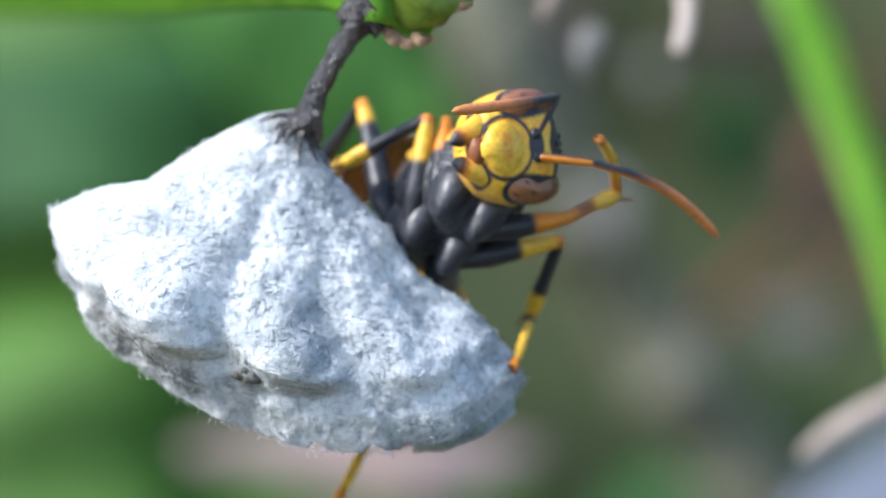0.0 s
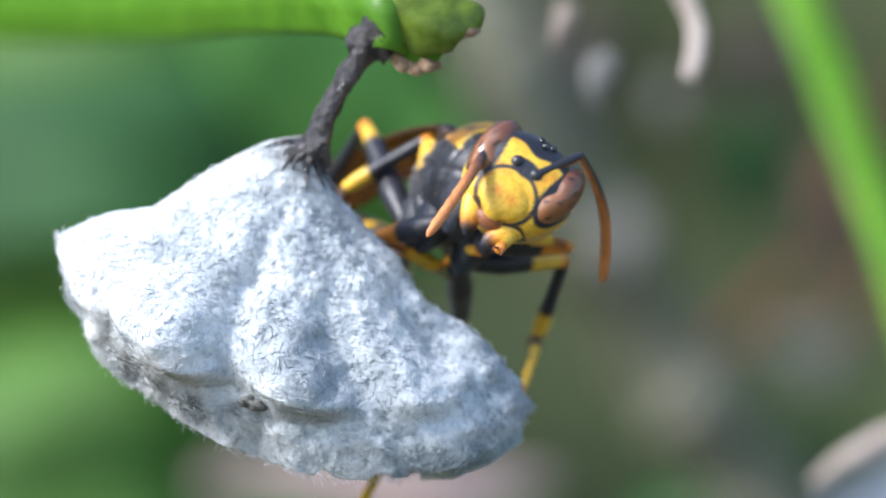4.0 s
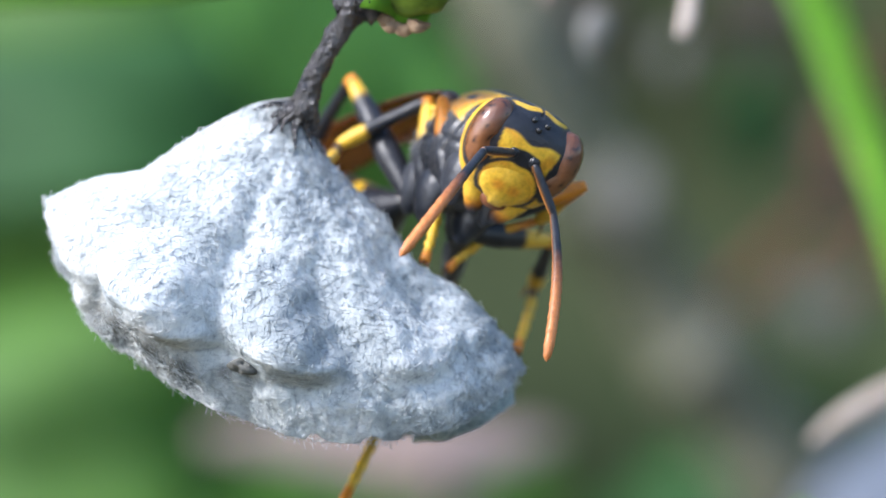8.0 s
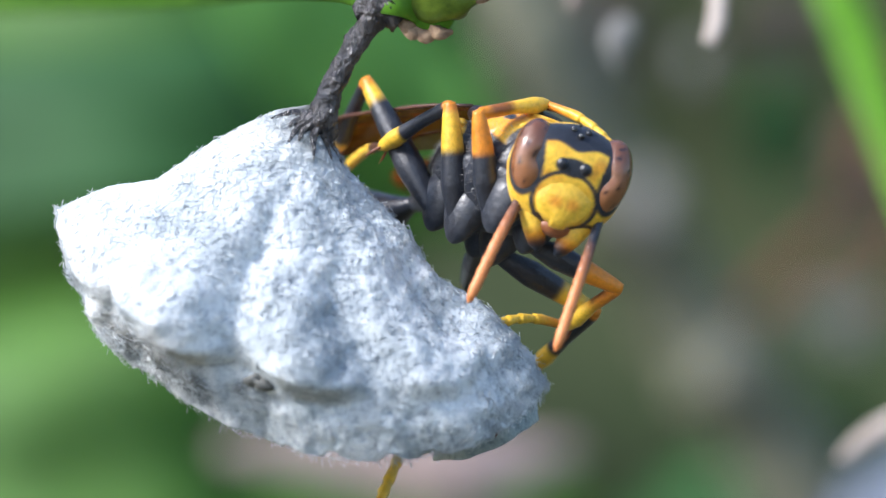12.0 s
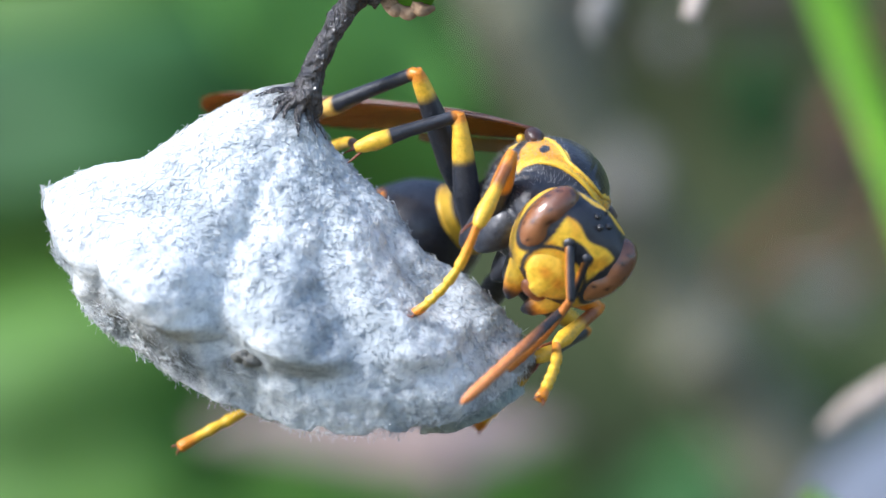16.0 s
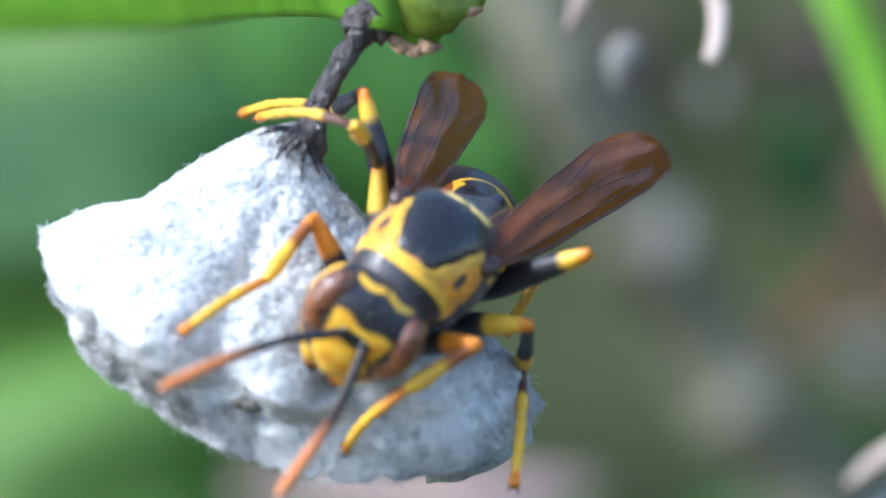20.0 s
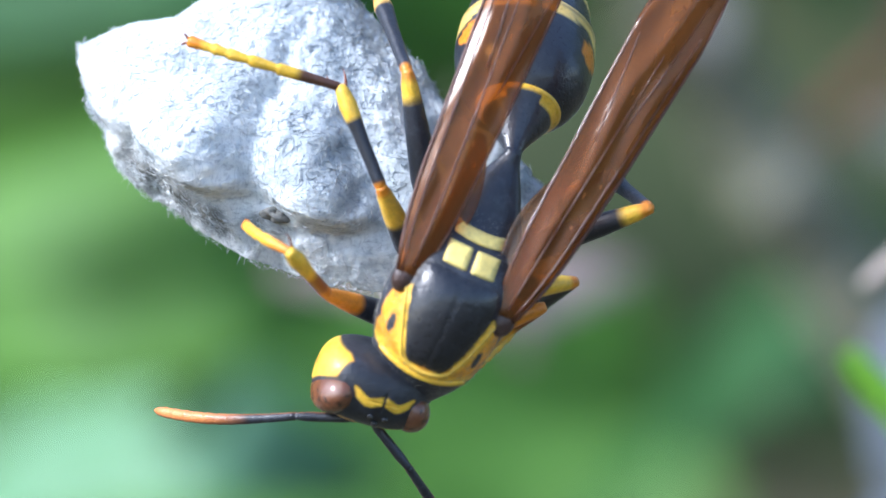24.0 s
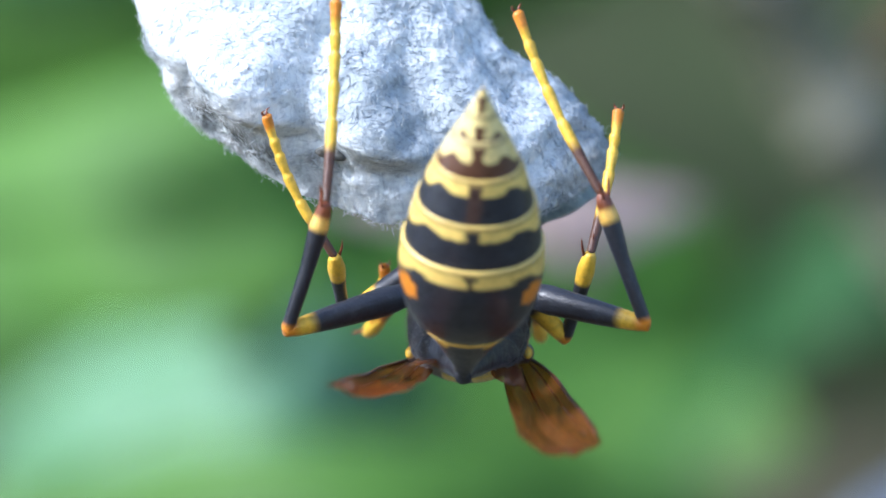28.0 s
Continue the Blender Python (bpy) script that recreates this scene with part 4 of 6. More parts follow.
def build_abdomen(wasp):
    # bands of the seven back plates over a dark core
    root = part("abdomen", along([(0, 0.2, 0.2, 0.2, 0)] + [(y, r * 0.93, r * 0.85, r * 0.85, 0) for y, r in GASTER[1:-1]] + [(12.8, 0.05, 0.05, 0.05, 0)], 32, 60), DARK_SHELL, wasp, "yellow and black banded abdomen", lambda x, y, z: BROWN)
    g = np.array(soften(GASTER, 0.28))
    g[0, 1], g[-1, 1] = 0.29, 0.05
    for k, (y0, y1, yb) in enumerate(TERGITES):
        rings, n = [], 96
        m = 26
        for i in range(m + 3):
            f = min(1, i / m)
            y = y0 - 0.12 + (y1 + 0.10 - y0 + 0.12) * f
            r = np.interp(y, g[:, 0], g[:, 1]) * (0.975 + 0.04 * f)
            if i > m:
                r *= 0.985 - 0.05 * (i - m)
            rings.append([(r * math.cos(2 * math.pi * j / n), y, 0.90 * r * math.sin(2 * math.pi * j / n)) for j in range(n)])
        def tint(x, y, z, k=k, y0=y0, y1=y1, yb=yb):
            r = np.interp(y, g[:, 0], g[:, 1]) + 1e-3
            q = x / r
            edge = yb + (0.06 if 1 <= k < 4 else -0.02) + 0.20 * math.exp(-((abs(q) - 0.72) / 0.14) ** 2) - 0.25 * step(abs(q), 0.9, 0.1) + 0.02 * math.sin(q * 31)
            c = blend(BLACK if k < 4 else BROWN, (0.88, 0.63, 0.16) if k < 4 else (0.88, 0.70, 0.27), step(y, edge, 0.06))
            if k == 0:
                c = blend(BLACK, YELLOW, step(y, y1 - 0.06, 0.05) if abs(q) < 0.5 else step(y, yb - 0.15, 0.1))
            if 1 <= k:
                # a stem of the dark band runs up through the yellow, splayed at both ends
                top = y1 - (0.10 if k < 5 else 0.3)
                stem = (0.05 if k == 1 else 0.17 if k < 5 else 0.09) + 0.12 * math.exp(-max(0, y - edge) / 0.12) + (0.22 if k == 1 else 0.10) * step(y, top - 0.22, 0.2)
                ragged = 0.05 * noise.noise(Vector((x * 9, y * 9, k)))
                c = blend(c, BLACK if k < 3 else blend(BLACK, BROWN, 0.5) if k < 4 else BROWN, (1 - step(abs(x + 0.03), stem + ragged, 0.06)) * (1 - step(y, top, 0.08)) * (z > 0))
            if k >= 1:
                c = blend(c, BROWN, 0.8 * (1 - step(abs(y - (y1 - 0.02)), 0.05, 0.06)))
                c = blend(c, BROWN, 0.35 * step(y, y1 - 0.35, 0.3) * max(0, noise.noise(Vector((x * 14, y * 4, z * 14)))))
            if k == 1 and z > 0.2 and math.hypot((abs(q) - 0.86) / 0.13, (y - 4.85) / 0.45) < 1:
                c = ORANGE
            return c
        part("tergite", loft(rings, False), BANDED, root, "", tint)
    return root


def crease(q, k):
    """The pleats of a folded wing."""
    f = (q * 1.15 + 0.3 * math.sin(k * 4) + 0.1 * math.sin(k * 13)) % 1.0
    return min(1, k * 4) * (0.15 * (abs(f - 0.5) * 2) ** 1.5 + 0.025 * math.sin(q * 7 + k * 19))


def build_wing(wasp, sign):
    """A forewing folded along its length, along +y, with its veins and hind wing."""
    length = 16.5
    sign = -sign
    ks = np.linspace(0, 1, 60)
    rings = []
    for k in ks:
        w = np.interp(k, (0, 0.06, 0.2, 0.45, 0.75, 0.92, 0.98, 1), (0.42, 0.74, 1.02, 1.22, 1.42, 1.25, 0.75, 0.14))
        ring = []
        cells = 24
        for top in (1, -1):
            for j in range(cells + 1):
                q = (j / cells * 2 - 1) * top
                fold = 0.30 * w * (1 - q * q) + crease(q, k)
                ring.append((sign * (q * w + 0.25 * k), k * length, fold - 0.9 * k * k + 0.018 * top))
        rings.append(ring)
    wing = part("forewing", loft(rings), WING, wasp, "amber-brown translucent folded forewing")
    def vein(q, k0, k1, r, drift=0.0):
        pts = []
        for k in np.linspace(k0, k1, 9):
            w = np.interp(k, (0, 0.06, 0.2, 0.45, 0.75, 0.92, 0.98, 1), (0.42, 0.74, 1.02, 1.22, 1.42, 1.25, 0.75, 0.14))
            p = q + drift * (k - k0)
            fold = 0.30 * w * (1 - p * p) + crease(p, k)
            pts.append((sign * (p * w + 0.25 * k), k * length, fold - 0.9 * k * k + 0.02))
        return tube(pts, [r, r, r * 0.6], 6, 2)
    for q, k0, k1, r, d in ((0.97, 0, 0.9, 0.075, 0), (0.62, 0, 0.78, 0.04, 0.2), (-0.1, 0.02, 0.7, 0.035, 0.3), (-0.95, 0.02, 0.8, 0.035, 0.0), (0.2, 0.5, 0.85, 0.028, 1.0), (-0.4, 0.45, 0.72, 0.028, -1.4)):
        part("vein", vein(q, k0, k1, r, d), DARK_SHELL, wing, "", lambda x, y, z: (0.10, 0.032, 0.012))
    hind = []
    for k in np.linspace(0, 1, 24):
        w = 0.12 + 0.45 * math.sin(math.pi * min(1, k * 0.95 + 0.03)) ** 0.8
        hind.append([(sign * (-0.35 - 0.9 * w + q * w), 0.6 + 5.4 * k, -0.25 - 0.25 * k + 0.12 * math.sin(q * 3) + 0.012 * t) for t, qs in ((1, np.linspace(-1, 1, 7)), (-1, np.linspace(1, -1, 7))) for q in qs])
    part("hindwing", loft(hind), HIND_WING, wing, "short smoky transparent hindwing")
    return wing


MOVES = {}
MOVES["body_forward"] = [(0, 0.45, -0.82, 0.38), (2.5, 0.45, -0.82, 0.38), (4.5, 0.34, -0.93, 0.11), (5, 0.34, -0.93, 0.11), (6, 0.35, -0.93, 0.09), (7, 0.38, -0.92, 0.07), (8, 0.36, -0.93, 0.09), (9, 0.36, -0.93, 0.1), (10, 0.36, -0.93, 0.11), (11, 0.5, -0.87, 0.05), (11.5, 0.5, -0.87, 0.05), (13.5, 0.65, -0.7, -0.35), (14, 0.03, -0.98, -0.21), (15, -0.06, -0.95, -0.31), (16, 0.05, -0.98, -0.19), (17, -0.1, -0.97, -0.23), (18, -0.33, -0.82, -0.46), (19, -0.45, -0.78, -0.43), (20, -0.51, -0.7, -0.5), (21, -0.58, -0.68, -0.46)]
MOVES["body_forward"] += [(21.5, -0.48, -0.65, -0.58), (22, -0.42, -0.21, -0.88), (22.5, -0.45, -0.15, -0.88), (24.5, -0.42, 0.15, -0.88), (25, -0.22, 0.53, -0.82), (26, -0.09, 0.8, -0.59), (26.5, 0, 0.7, -0.72), (27, -0.09, 0.99, -0.12), (27.5, 0, 0.96, 0.12), (28, 0, 0.87, 0.5)]
MOVES["body_up"] = [(0, 0.45, 0.4, 0.75), (2.5, 0.45, 0.4, 0.75), (4.5, 0.44, 0.26, 0.86), (5, 0.44, 0.26, 0.86), (6, 0.43, 0.24, 0.87), (7, 0.44, 0.24, 0.87), (8, 0.45, 0.26, 0.85), (9, 0.45, 0.26, 0.85), (10, 0.41, 0.26, 0.88), (11, 0.39, 0.28, 0.88), (11.5, 0.39, 0.28, 0.88), (14, 0.65, -0.14, 0.74), (15, 0.73, -0.25, 0.64), (16, 0.74, -0.09, 0.66), (17, 0.51, -0.25, 0.83), (18, 0.55, -0.56, 0.62), (19, 0.45, -0.62, 0.65), (20, 0.37, -0.7, 0.61), (21, 0.37, -0.72, 0.59), (22, 0.33, -0.94, 0.07)]
MOVES["body_up"] += [(22.5, 0.2, -0.95, 0.1), (24.5, 0.05, -1, -0.2), (25, 0.1, -0.82, -0.56), (26, 0.15, -0.57, -0.81), (26.5, 0, -0.72, -0.7), (27, 0.01, -0.12, -0.99), (27.5, 0, 0.1, -0.98), (28, 0, 0.5, -0.87)]
MOVES["head_face"] = [(0, 0.46, -0.89, 0.04), (1, 0.44, -0.9, -0.07), (2, 0.5, -0.84, 0.19), (2.5, 0.18, -1, 0.02), (4.5, -0.07, -0.98, 0.2), (5, -0.07, -0.98, 0.2), (6, 0.45, -0.89, -0), (7, 0.46, -0.87, -0.2), (8, -0.03, -0.87, -0.49), (9, 0.01, -0.82, -0.58), (10, -0.12, -0.99, -0.08), (11, 0.28, -0.85, -0.45), (11.5, 0.05, -1, -0.1), (13.5, 0.35, -0.88, -0.3), (14, 0.54, -0.4, -0.74), (15, 0.48, -0.37, -0.8), (16, -0.06, -0.92, -0.39), (17, -0.34, -0.91, -0.26), (18, -0.28, -0.8, -0.53), (19, -0.02, -0.67, -0.74)]
MOVES["head_face"] += [(20, -0.37, -0.68, -0.63), (21, -0.34, -0.61, -0.72), (21.5, -0.2, -0.2, -0.95), (22, -0.22, 0, -0.97), (22.5, -0.3, 0.35, -0.85), (24.5, -0.35, 0.2, -0.9), (25, -0.06, 0.57, -0.82), (26, 0, 0.86, -0.5), (27, 0, 0.8, -0.55), (27.5, 0, 0.8, -0.1), (28, 0, 0.6, 0.2)]
MOVES["head_up"] = [(0, 0.88, 0.46, 0.08), (1, 0.89, 0.43, 0.14), (2, 0.86, 0.52, 0.04), (2.5, 1, 0, 0.05), (4.5, 0.49, 0.14, 0.86), (5, 0.49, 0.14, 0.86), (6, 0.64, 0.32, 0.7), (7, 0.57, 0.11, 0.81), (8, 0.5, -0.44, 0.75), (9, 0.52, -0.49, 0.7), (10, 0.76, -0.15, 0.63), (11, 0.42, -0.31, 0.85), (11.5, 0.25, 0, 0.95), (13.5, 0.35, 0, 0.93), (14, 0.77, -0.11, 0.63), (15, 0.87, 0.05, 0.5), (16, 0.7, -0.31, 0.64), (17, 0.65, -0.42, 0.63), (18, 0.59, -0.58, 0.56), (19, 0.32, -0.71, 0.63)]
MOVES["head_up"] += [(20, 0.48, -0.72, 0.5), (21, 0.46, -0.77, 0.44), (22, 0.39, -0.92, -0.09), (25, 0.15, -0.81, -0.57), (26, 0, -0.5, -0.86), (28, 0, -0.5, -0.9)]
MOVES["abdomen_dir"] = [(0, 0.15, 0.95, -0.25), (2.5, -0.2, 0.92, -0.25), (5, -0.72, 0.62, -0.28), (10, -0.72, 0.62, -0.28), (11, -0.75, 0.55, -0.3), (14, -0.82, 0.48, -0.3), (15, -0.82, 0.46, -0.35), (16, -0.82, 0.46, -0.35), (17, -0.4, 0.86, -0.25), (18, -0.25, 0.94, -0.22), (19, -0.35, 0.92, -0.2), (20, -0.35, 0.92, -0.18), (21, -0.32, 0.94, -0.12), (21.5, -0.1, 0.98, 0.02), (22, 0.12, 0.97, 0.15), (22.5, 0.1, 0.65, 0.75), (24.5, 0.08, 0.72, 0.69), (25, 0, 0.62, 0.78), (26, -0.06, 0.3, 0.95), (26.5, 0, -0.18, 0.98)]
MOVES["abdomen_dir"] += [(27, 0.02, -0.4, 0.91), (27.5, 0.06, -0.5, 0.86), (28, 0.08, -0.53, 0.85)]
MOVES["wing_right"] = [(0, -0.4, 0.88, -0.2), (8, -0.4, 0.88, -0.15), (11, -0.6, 0.78, -0.1), (14, -0.75, 0.65, -0.05), (15, -0.8, 0.58, 0.1), (16, -0.78, 0.6, 0.12), (17, -0.15, 0.98, 0), (18, 0, 0.99, 0.05), (19, 0.1, 0.98, 0.12), (20, 0.15, 0.94, 0.32), (21, 0.28, 0.9, 0.32), (22, 0.32, 0.45, 0.83), (22.5, 0.37, 0.35, 0.86), (24.5, 0.4, 0.1, 0.9), (25, 0.22, 0.05, 0.97), (26, -0.02, -0.28, 0.96), (26.5, 0.05, -0.72, 0.68), (27, 0.12, -0.92, 0.37), (27.5, -0.03, -0.99, 0.05), (28, -0.07, -1, -0.03)]
MOVES["wing_left"] = [(0, -0.2, 0.95, -0.1), (8, -0.1, 0.98, -0.05), (11, -0.3, 0.93, 0), (14, -0.5, 0.85, 0), (15, -0.6, 0.75, 0.1), (16, -0.35, 0.92, 0), (17, -0.2, 0.97, 0.05), (18, 0.1, 0.99, -0.05), (18.5, 0.31, 0.94, 0.05), (19, 0.34, 0.93, 0.12), (20, 0.4, 0.86, 0.32), (21, 0.47, 0.83, 0.32), (22, 0.37, 0.5, 0.78), (22.5, 0.47, 0.3, 0.82), (24.5, 0.5, 0.1, 0.86), (25, 0.25, 0.05, 0.96), (26, 0.11, -0.28, 0.95), (26.5, 0.22, -0.74, 0.63), (27, 0.24, -0.94, 0.25), (27.5, 0.2, -0.97, -0.05)]
MOVES["wing_left"] += [(28, 0.12, -0.97, -0.17)]
MOVES["abdomen_up"] = [(0, 0.45, 0.4, 0.75), (2.5, 0.45, 0.4, 0.75), (5, 0.4, 0.2, 0.85), (8, 0.3, 0, 0.9), (11, 0.3, 0.1, 0.95), (14, 0.4, 0.1, 0.9), (16, 0.45, 0, 0.9), (17, 0.45, -0.2, 0.8), (18, 0.45, -0.4, 0.75), (19, 0.4, -0.5, 0.75), (20, 0.35, -0.68, 0.55), (21, 0.35, -0.75, 0.5), (22, 0.3, -0.85, 0.4), (22.5, 0.2, -0.95, 0.1), (24.5, 0.05, -1, -0.2), (25, -0.05, -0.97, -0.25), (26, 0, -1, -0.1), (26.5, 0, -0.95, -0.3), (27, 0, -0.9, -0.4), (28, 0, -0.85, -0.53)]
MOVES["head_at"] = [(0, 2.55, -2.99, 3.95), (1, 2.37, -2.99, 4.25), (2, 2.43, -3.01, 4.14), (2.5, 2.65, -3, 4.46), (4.5, 2.64, -2.97, 3.33), (5, 2.64, -2.97, 3.33), (6, 2.97, -3, 2.9), (7, 3.23, -2.99, 2.73), (8, 2.99, -3.51, 3.25), (9, 3.06, -3.51, 3.49), (10, 3.31, -2.98, 3.44), (11, 3.93, -3.51, 3.11), (11.5, 3.82, -3.5, 3.04), (13.5, 4.28, -4, 0.92), (14, 4.33, -4.01, 0.37), (15, 4.66, -4.04, -1.17), (16, 4.56, -5.01, -0.94), (17, 1.68, -7, 1.07), (18, -0.64, -8.12, 1.28), (18.5, -1.86, -8.8, 0.97)]
MOVES["head_at"] += [(19, -2.64, -8.26, 0.31), (19.5, -1.74, -8.3, -1.02), (20, -3.29, -8.35, -2), (21, -4.16, -8.32, -2.61), (21.5, -2.28, -9.2, -3.9), (22, -2.01, -9.2, -7.38), (22.5, -3.81, -9, -10.29), (24.5, -3.84, -8.5, -11.34), (25, -1.76, -6.22, -12.42), (26, -0.48, -4, -14.87), (26.5, -1.93, -3, -14.21), (27, -2.38, -0.5, -13.53), (27.5, -2.59, 0, -11.15), (28, -2.55, 0, -9.45)]
MOVES["body_at"] = [(0, 0.8, 0.18, 2.3), (1, 0.64, 0.18, 2.56), (2.5, 0.76, 0.18, 2.79), (4.5, 1.25, 1, 3.72), (5, 1.25, 1, 3.72), (6, 1.81, 0.96, 3.67), (7, 1.78, 0.91, 3.33), (8, 1.64, 0.44, 3.28), (9, 1.58, 0.46, 3.4), (10, 1.35, 0.94, 3.6), (11, 1.96, -0.33, 3.13), (11.5, 1.96, -0.33, 3.13), (13.5, 1.59, -1.22, 2.13), (14, 3.17, -0.69, 1.67), (15, 3.89, -0.92, 0.76), (16, 3.78, -1.33, 0.81), (17, 2.24, -3.02, 1.68), (18, 0.75, -4.64, 2.38), (18.5, -0.52, -5.26, 2.42), (19, -0.86, -4.89, 2.19)]
MOVES["body_at"] += [(19.5, -0.07, -4.96, 0.56), (20, -1.05, -5.26, 0.22), (21, -1.7, -5.36, -0.6), (21.5, -0.62, -8.5, -1.56), (22, 0.06, -8.7, -4.16), (22.5, -1.15, -9, -8.09), (24.5, -0.99, -9, -8.31), (25, -0.64, -8.55, -9.71), (26, -0.55, -7.73, -11.48), (26.5, -1.83, -6.5, -13.06), (27, -2.41, -5.08, -12.02), (27.5, -2.4, -4.5, -11.73), (28, -2.38, -4, -11.26)]
MOVES["mid_right_knee"] = [(0, -0.58, -1.21, 5.21), (2, -1.07, 0.51, 5.28), (3.1, -1.01, 1.29, 5.31), (3.3, -0.99, 1.51, 5.28), (3.5, -0.97, 1.79, 5.34), (3.7, -0.94, 2.08, 5.4), (3.9, -0.92, 2.28, 5.34), (5, -0.86, 3.06, 5.37), (8, -0.45, 1.72, 5.44), (10, -0.71, -2.08, 5.54), (11, -0.6, -2.84, 5.38), (11.5, -0.49, -1.86, 5.32), (13.5, -0.35, -0.78, 4.56), (14, -0.21, -1.9, 4.44), (15, 0.59, -1.3, 4.16), (16, 0.49, -1.97, 4.17), (17, -0.76, -2.15, 4.44), (18, -1.18, -4.92, 5.46), (18.5, -2.33, -5.99, 4.91), (19, -2.34, -5.15, 4.99)]
MOVES["mid_right_knee"] += [(19.2, -2.13, -4.72, 4.67), (19.4, -1.73, -4.23, 4.01), (19.6, -1.78, -3.72, 3.99), (19.8, -2.35, -3.34, 3.93), (20, -2.77, -2.93, 3.86), (21, -2.75, -2.87, 3.09), (21.2, -2.57, -4.91, 2.77), (21.4, -2.3, -7.55, 2.2), (21.6, -2.38, -8.73, 1.69), (21.8, -1.99, -9.38, 0.24), (22, -1.81, -10, -1.05), (22.5, -3.64, -8.89, -4.27), (24.5, -3.19, -8.98, -4.04), (25, -4.46, -9.6, -5.36), (26, -5.08, -3.16, -10.32), (27, -6.99, -3.56, -11.63), (28, -7.18, -4.5, -11.27)]
MOVES["mid_right_ankle"] = [(0, -4.03, 0.01, 3.35), (2, -4.57, 1.66, 3.48), (3.1, -4.49, 2.44, 3.47), (3.3, -4.47, 2.68, 3.45), (3.5, -4.43, 2.93, 3.46), (3.7, -4.39, 3.19, 3.47), (3.9, -4.38, 3.44, 3.46), (5, -4.3, 4.22, 3.45), (8, -4.08, 2.52, 3.72), (10, -4.27, -1.21, 3.72), (11, -4.17, -1.73, 3.69), (11.5, -3.05, 0.82, 4.09), (13.5, -3.23, 1.71, 3.7), (14, -3.96, -0.57, 3.43), (15, -3.39, -1.38, 3.19), (16, -3.44, -2.05, 3), (17, -4.45, -0.5, 5.19), (18, -4.5, -2.52, 5.28), (18.5, -4.92, -3.22, 5.83), (19, -4.3, -1.78, 6.25)]
MOVES["mid_right_ankle"] += [(19.2, -4.87, -2.62, 6.88), (19.4, -4.74, -3.8, 6.76), (19.6, -4.5, -5.04, 6.76), (19.8, -4.27, -6.16, 6.21), (20, -3.53, -6.72, 5.22), (21, -3.11, -6.5, 4.96), (21.2, -3.67, -7.8, 5.46), (21.4, -4.02, -9.4, 5.42), (21.6, -4.56, -9.34, 5.11), (21.8, -4.38, -8.69, 3.5), (22, -4.16, -8.08, 1.7), (22.5, -5.17, -8.92, -0.69), (24.5, -4.63, -9.03, -0.41), (25, -5.15, -8.76, -1.41), (26, -6.58, -3.11, -6.5), (27, -7.68, -5.17, -7.92), (28, -7.35, -7.77, -8.79)]
MOVES["mid_right_foot"] = [(0, -4.53, 5.98, 3.07), (2, -4.62, 7.62, 2.86), (3.1, -4.74, 4.84, 2.52), (3.3, -5.87, 6.31, -1.11), (3.5, -6.29, 3.61, -2.2), (3.7, -6.19, 0.71, -1.69), (3.9, -4.88, 1.29, 2.09), (5, -5, -1.49, 1.75), (8, -5, -3.05, 1.69), (10, -4.6, 4.74, 2.96), (11, -4.53, 4.25, 3.26), (11.5, -4.62, 5.91, 3.18), (13.5, -4.81, 6.86, 3.35), (14, -4.99, 5.33, 3.19), (15, -5.08, 4.37, 2.98), (16, -4.71, 3.81, 3.03), (17, -9.58, -3.46, 4.24), (18, -10.39, -2.88, 4.19), (18.5, -10.22, -2.48, 6.5), (19, -9.54, 0.4, 8.22)]
MOVES["mid_right_foot"] += [(19.2, -9.92, 0.14, 8.59), (19.4, -9.55, -0.5, 8.18), (19.6, -9, -1.23, 7.88), (19.8, -8.41, -1.89, 7.01), (20, -7.26, -2.05, 5.7), (21, -4.7, -0.74, 4.4), (21.2, -6.25, -2.38, 5.4), (21.4, -7.49, -4.52, 5.86), (21.6, -8.79, -5.19, 6.03), (21.8, -9.22, -5.42, 4.87), (22, -9.43, -5.8, 3.47), (22.5, -10.19, -9.26, 1.29), (24.5, -9.65, -9.43, 1.54), (25, -9.93, -6.88, 1.7), (26, -10.98, -3.39, -2.44), (27, -10.62, -5.29, -2.7), (28, -9.9, -8.25, -3.38)]
MOVES["hind_right_knee"] = [(0, -3.24, 3.05, 5.92), (2, -3.55, 3.63, 5.93), (5, -3.43, 6.24, 6.07), (8, -3.62, 4.53, 6.42), (10, -3.78, 5.27, 6.43), (11, -3.63, 2.89, 6.41), (11.5, -3.6, 2.18, 6.2), (13.5, -3.23, 2.27, 5.8), (14, -3.41, 1.09, 5.95), (15, -1.02, -1.42, 5.85), (16, -1.09, -1.9, 5.86), (17, -1.23, 0.91, 6.67), (18, -2.53, -4.82, 7.76), (19, -3.19, -4.37, 7.78), (20, -3.32, -2.28, 6.58), (21, -3.15, -2.25, 5.89), (22, -1.89, -6.43, 4.23), (22.5, -2.88, -7.34, -0.53), (24.5, -2.18, -7.87, -0.29), (25, -3.24, -13.26, -3.88)]
MOVES["hind_right_knee"] += [(25.2, -3.67, -13.31, -4.37), (25.4, -4.12, -13.38, -5.12), (25.6, -4.58, -13.42, -6.01), (25.8, -5.01, -13.38, -6.84), (26, -5.37, -13.28, -7.42), (27, -7.06, -11.65, -11.22), (27.5, -8.47, -9.14, -11.5), (28, -9, -10.01, -11.43)]
